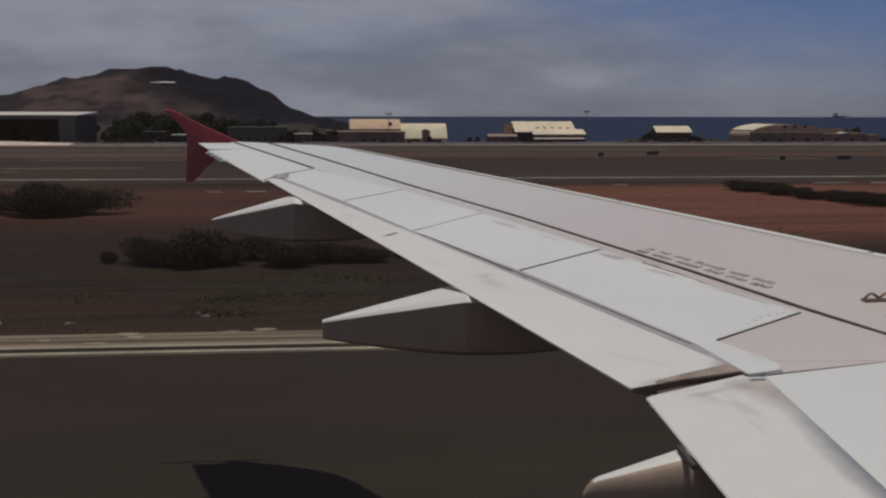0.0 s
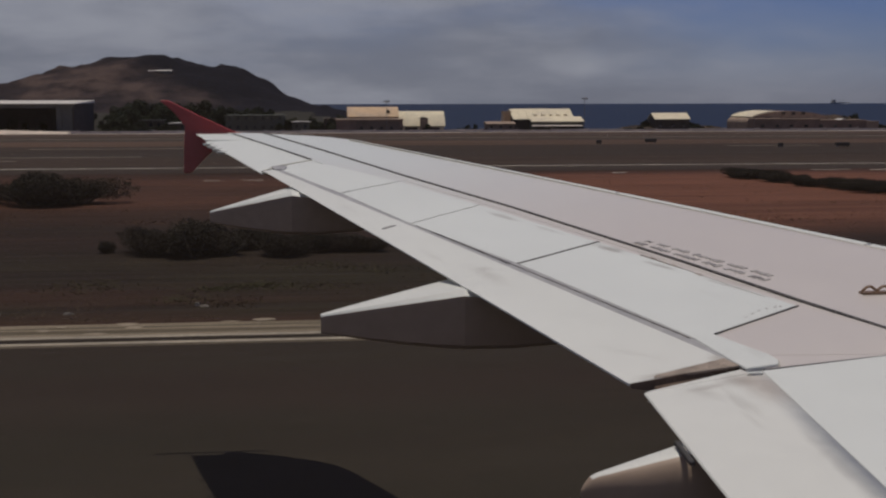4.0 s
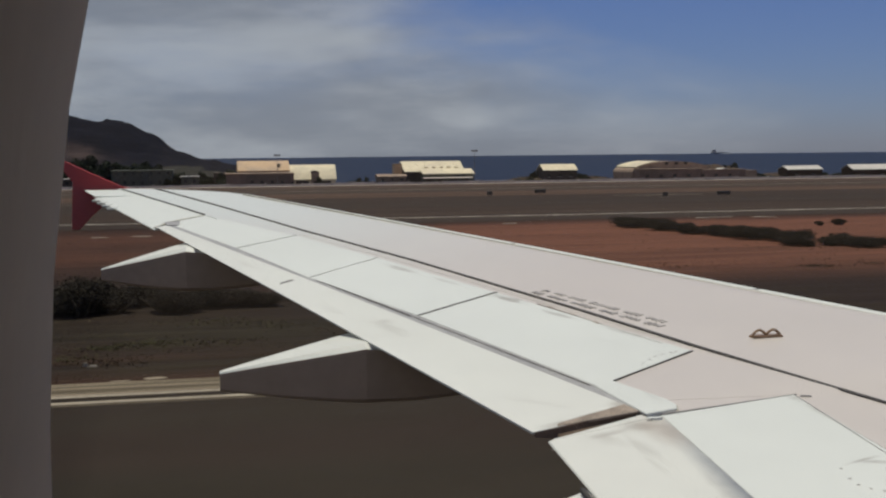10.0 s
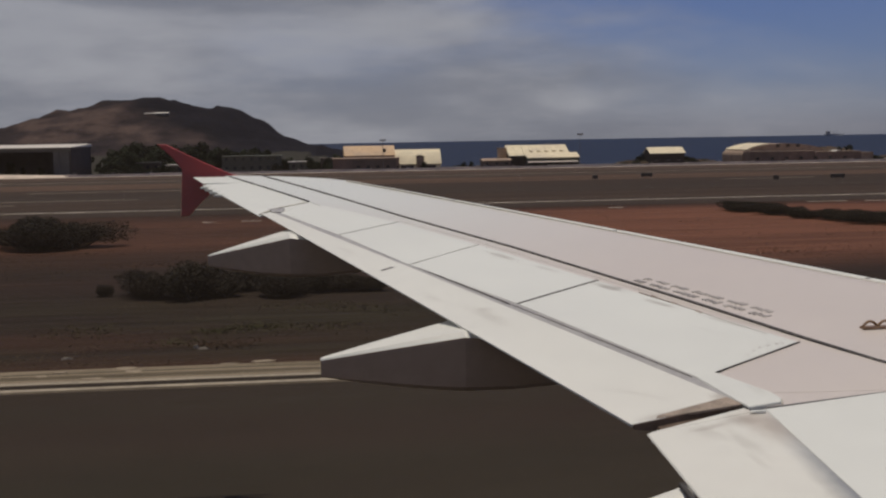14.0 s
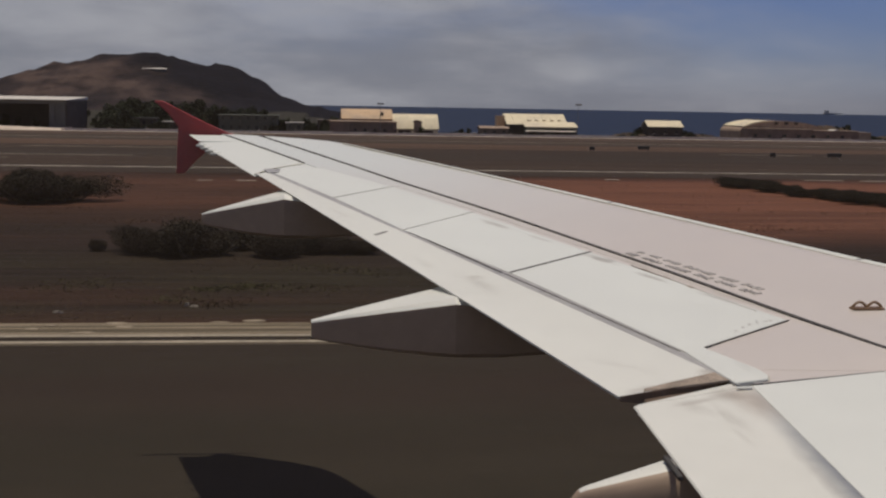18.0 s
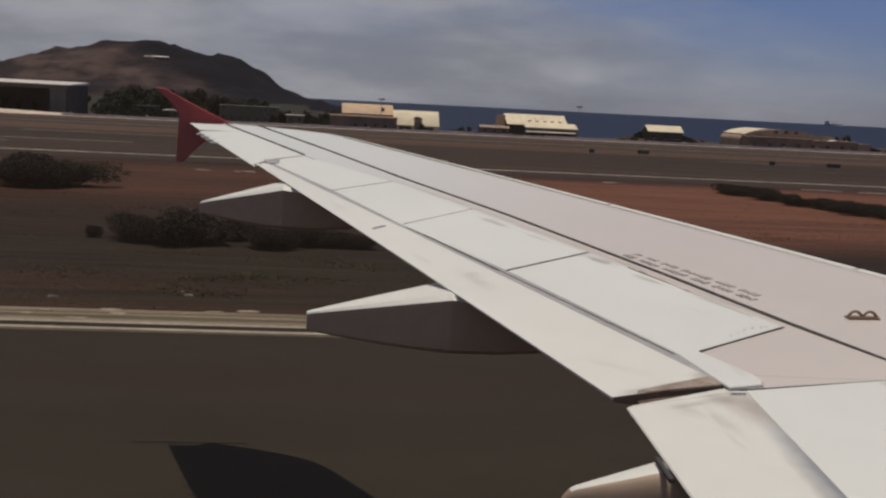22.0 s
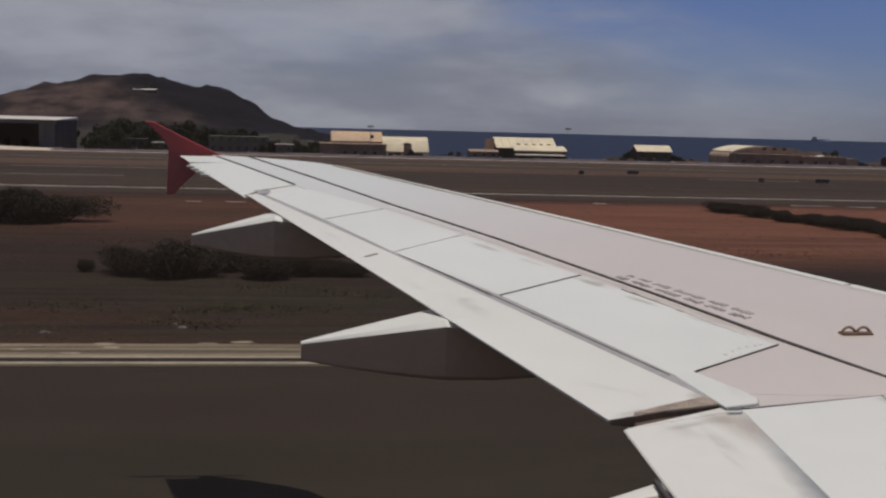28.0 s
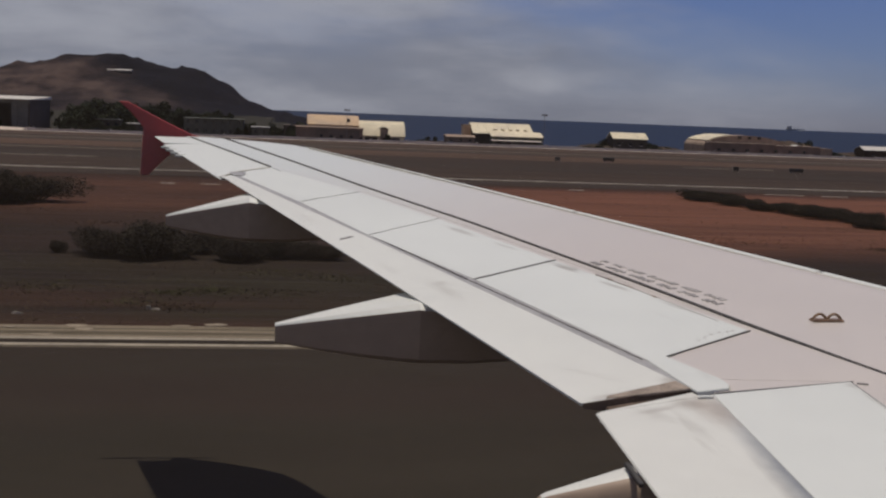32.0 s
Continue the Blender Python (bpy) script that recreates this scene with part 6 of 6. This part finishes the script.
def apron():
    sheet = Shape()
    near_x, near_y = 15, 20
    x1, y0 = AX0 + near_x * SLAB, AY1 - near_y * SLAB
    for a, b, c, d in ((x1, 900.0, y0, AY1), (AX0, 900.0, -620.0, y0)):
        nx, ny = max(int((b - a) / 60), 1), max(int((d - c) / 60), 1)
        sheet.rings([[(a + (b - a) * i / nx, c + (d - c) * j / ny, 0.03) for i in range(nx + 1)] for j in range(ny + 1)], closed=False)
    t = thing("apron", "sunlit tan concrete apron in large slabs", "apron", (AX0, 0, 0), kind="structure")
    tagged(part("far_slabs", sheet, M_APRON, t, "far part of the tan concrete apron"), kind="stuff")
    bed = Shape()
    bed.rings([[(x, y, 0.016) for x in (AX0, x1)] for y in (y0, AY1)], closed=False)
    part("joint_bed", bed, M_TAXI, t, "dark tarred joints")
    sh = Shape()
    h = SLAB / 2 - 0.03
    sh.hexa([(-h, -h, 0.0), (h, -h, 0.0), (h, h, 0.0), (-h, h, 0.0)], [(-h + 0.01, -h + 0.01, 0.014), (h - 0.01, -h + 0.01, 0.014), (h - 0.01, h - 0.01, 0.014), (-h + 0.01, h - 0.01, 0.014)])
    me = fix_normals(sh.mesh("slab", M_APRON))
    for i in range(near_x):
        for j in range(near_y):
            ob = new("slab", me)
            ob.parent = t
            ob.matrix_parent_inverse = t.matrix_basis.inverted()
            ob.location = (AX0 + (i + 0.5) * SLAB, AY1 - (j + 0.5) * SLAB, 0.017)


apron()


def paint(name, mat, x0, x1, y0, y1, lift, label):
    sh = Shape()
    sh.box(x0, x1, y0, y1, 0.028, lift)
    return tagged(part(name, sh, mat, label=label), kind="structure", category="marking")


paint("apron_edge_line", M_YELLOW, AX0, 900, AY1 - 1.3, AY1 - 0.2, 0.040, "worn yellow line along the apron's edge")
for dx in (0.0, 42.0):
    paint("taxi_line_border", M_SEAL_SHADE, AX0 + 30 + dx - 0.30, AX0 + 30 + dx + 0.30, -420, AY1 - 1.6, 0.036, "black border of a taxi line")
    paint("taxi_line", M_YELLOW, AX0 + 30 + dx - 0.14, AX0 + 30 + dx + 0.14, -420, AY1 - 1.6, 0.041, "yellow taxi guide line")
paint("ground_sign", M_YELLOW, 118, 126, -14.5, -12.6, 0.038, "worn yellow sign painted on the apron")
for x0, x1 in ((116.2, 118), (126, 127.8)):
    paint("ground_sign_end", M_RED, x0, x1, -14.5, -12.6, 0.038, "red end of the painted sign")
for x0 in (119.6, 121.6, 123.6):
    paint("ground_sign_bar", M_SEAL_SHADE, x0, x0 + 1.1, -13.8, -13.3, 0.042, "worn black bar on the painted sign")


def parked_jet(x, y):
    t = thing("parked_jet", "small white jet with a high tail parked on the apron", "airplane", (x, y, 0))
    sh = Shape()
    rows = []
    for u, r, lift in ((-7.4, 0.12, 0.65), (-6.2, 0.45, 0.45), (-4.0, 0.82, 0.12), (-1.0, 0.95, 0.0), (3.5, 0.95, 0.0), (5.4, 0.78, -0.10), (6.6, 0.42, -0.25), (7.1, 0.10, -0.32)):
        rows.append([(x + u, y + r * math.cos(6.283 * k / 14), 2.0 + lift + r * math.sin(6.283 * k / 14)) for k in range(14)])
    part("fuselage", sh.rings(rows), M_HULL, t, smooth=True)
    for side in (-1, 1):
        sh = Shape()
        sh.hexa([(x - 1.6, y + side * 0.6, 1.35), (x + 1.4, y + side * 0.6, 1.35), (x - 0.9, y + side * 6.6, 1.75), (x - 2.0, y + side * 6.6, 1.75)], [(x - 1.6, y + side * 0.6, 1.55), (x + 1.4, y + side * 0.6, 1.50), (x - 0.9, y + side * 6.6, 1.82), (x - 2.0, y + side * 6.6, 1.82)])
        part("wing", sh, M_HULL, t)
        sh = Shape()
        sh.tube([(x - 5.2, y + side * 1.35, 2.6), (x - 4.9, y + side * 1.35, 2.6), (x - 3.4, y + side * 1.35, 2.6), (x - 3.1, y + side * 1.35, 2.6)], [0.3, 0.42, 0.45, 0.36], 12)
        part("engine", sh, M_STEEL, t, smooth=True)
        sh = Shape()
        sh.hexa([(x - 7.9, y, 4.60), (x - 6.7, y, 4.60), (x - 7.3, y + side * 2.4, 4.60), (x - 8.0, y + side * 2.4, 4.60)], [(x - 7.9, y, 4.72), (x - 6.7, y, 4.72), (x - 7.3, y + side * 2.4, 4.68), (x - 8.0, y + side * 2.4, 4.68)])
        part("tailplane", sh, M_HULL, t)
        sh = Shape()
        sh.tube([(x - 0.6, y + side * 1.5, 0.33), (x - 0.6, y + side * 1.75, 0.33)], [0.33, 0.33], 12)
        part("wheel", sh, M_TYRE, t)
        sh = Shape()
        sh.tube([(x - 0.6, y + side * 1.6, 0.33), (x - 0.6, y + side * 1.6, 1.5)], [0.07, 0.07], 8)
        part("gear_leg", sh, M_STEEL, t)
    sh = Shape()
    sh.hexa([(x - 7.0, y - 0.1, 2.6), (x - 4.6, y - 0.1, 2.6), (x - 4.6, y + 0.1, 2.6), (x - 7.0, y + 0.1, 2.6)], [(x - 8.0, y - 0.06, 4.66), (x - 6.7, y - 0.06, 4.66), (x - 6.7, y + 0.06, 4.66), (x - 8.0, y + 0.06, 4.66)])
    part("tail_fin", sh, M_HULL, t)
    sh = Shape()
    sh.tube([(x + 5.0, y - 0.08, 0.28), (x + 5.0, y + 0.08, 0.28)], [0.28, 0.28], 12)
    part("nose_wheel", sh, M_TYRE, t)
    sh = Shape()
    sh.tube([(x + 5.0, y, 0.28), (x + 5.0, y, 1.4)], [0.06, 0.06], 8)
    part("nose_leg", sh, M_STEEL, t)


parked_jet(382, -76)
parked_jet(470, 60 - 120)


def far_block(x, y, w, d, h, mat, label, floors):
    t = thing("terminal_building", label, "building", (x, y, 0), "buildings beyond the apron")
    sh = Shape()
    sh.box(x, x + d, y, y + w, 0.0, h)
    part("wall", sh, mat, t)
    sh = Shape()
    sh.box(x - 0.5, x + d + 0.5, y - 0.5, y + w + 0.5, h, h + 0.4)
    part("roof", sh, M_ROOFW, t)
    for f in range(floors):
        sh = Shape()
        sh.box(x - 0.06, x + 0.1, y + 1.5, y + w - 1.5, h * (f + 0.35) / floors, h * (f + 0.75) / floors)
        part("window_band", sh, M_GLASSD, t)


far_block(700, -150, 40, 18, 9, M_CREAM, "cream terminal building beyond the apron", 2)
far_block(760, -230, 60, 20, 7, M_PALEWALL, "whitewashed low terminal wing", 1)
far_block(690, -122, 8, 8, 16, M_BROWN, "brown control tower block", 4)


def volcano(x, y, r, h, seed, label):
    sh = Shape()
    rr = random.Random(seed)
    rows = []
    for k in range(15):
        u = k / 14
        z = -22 + (h + 22) * (1 - u) ** 1.5 if u > 0.10 else h * (0.93 + 0.7 * u * 0.1)
        rows.append([(x + r * (u + 0.004) * math.cos(6.283 * j / 40) * rr.uniform(0.95, 1.05), y + r * (u + 0.004) * math.sin(6.283 * j / 40) * rr.uniform(0.95, 1.05), z * rr.uniform(0.985, 1.0) if z > 0 else z) for j in range(40)])
    ob = part("volcanic_cone", sh.rings(rows), M_CONE, label=label, smooth=True)
    return tagged(ob, kind="structure", category="hill")


volcano(3400, 829, 620, 92, 1, "reddish-brown volcanic cone far along the coast")
volcano(3600, 226, 420, 36, 2, "low volcanic cone far along the coast")
volcano(3450, -830, 700, 80, 3, "broad volcanic hill behind the terminal")
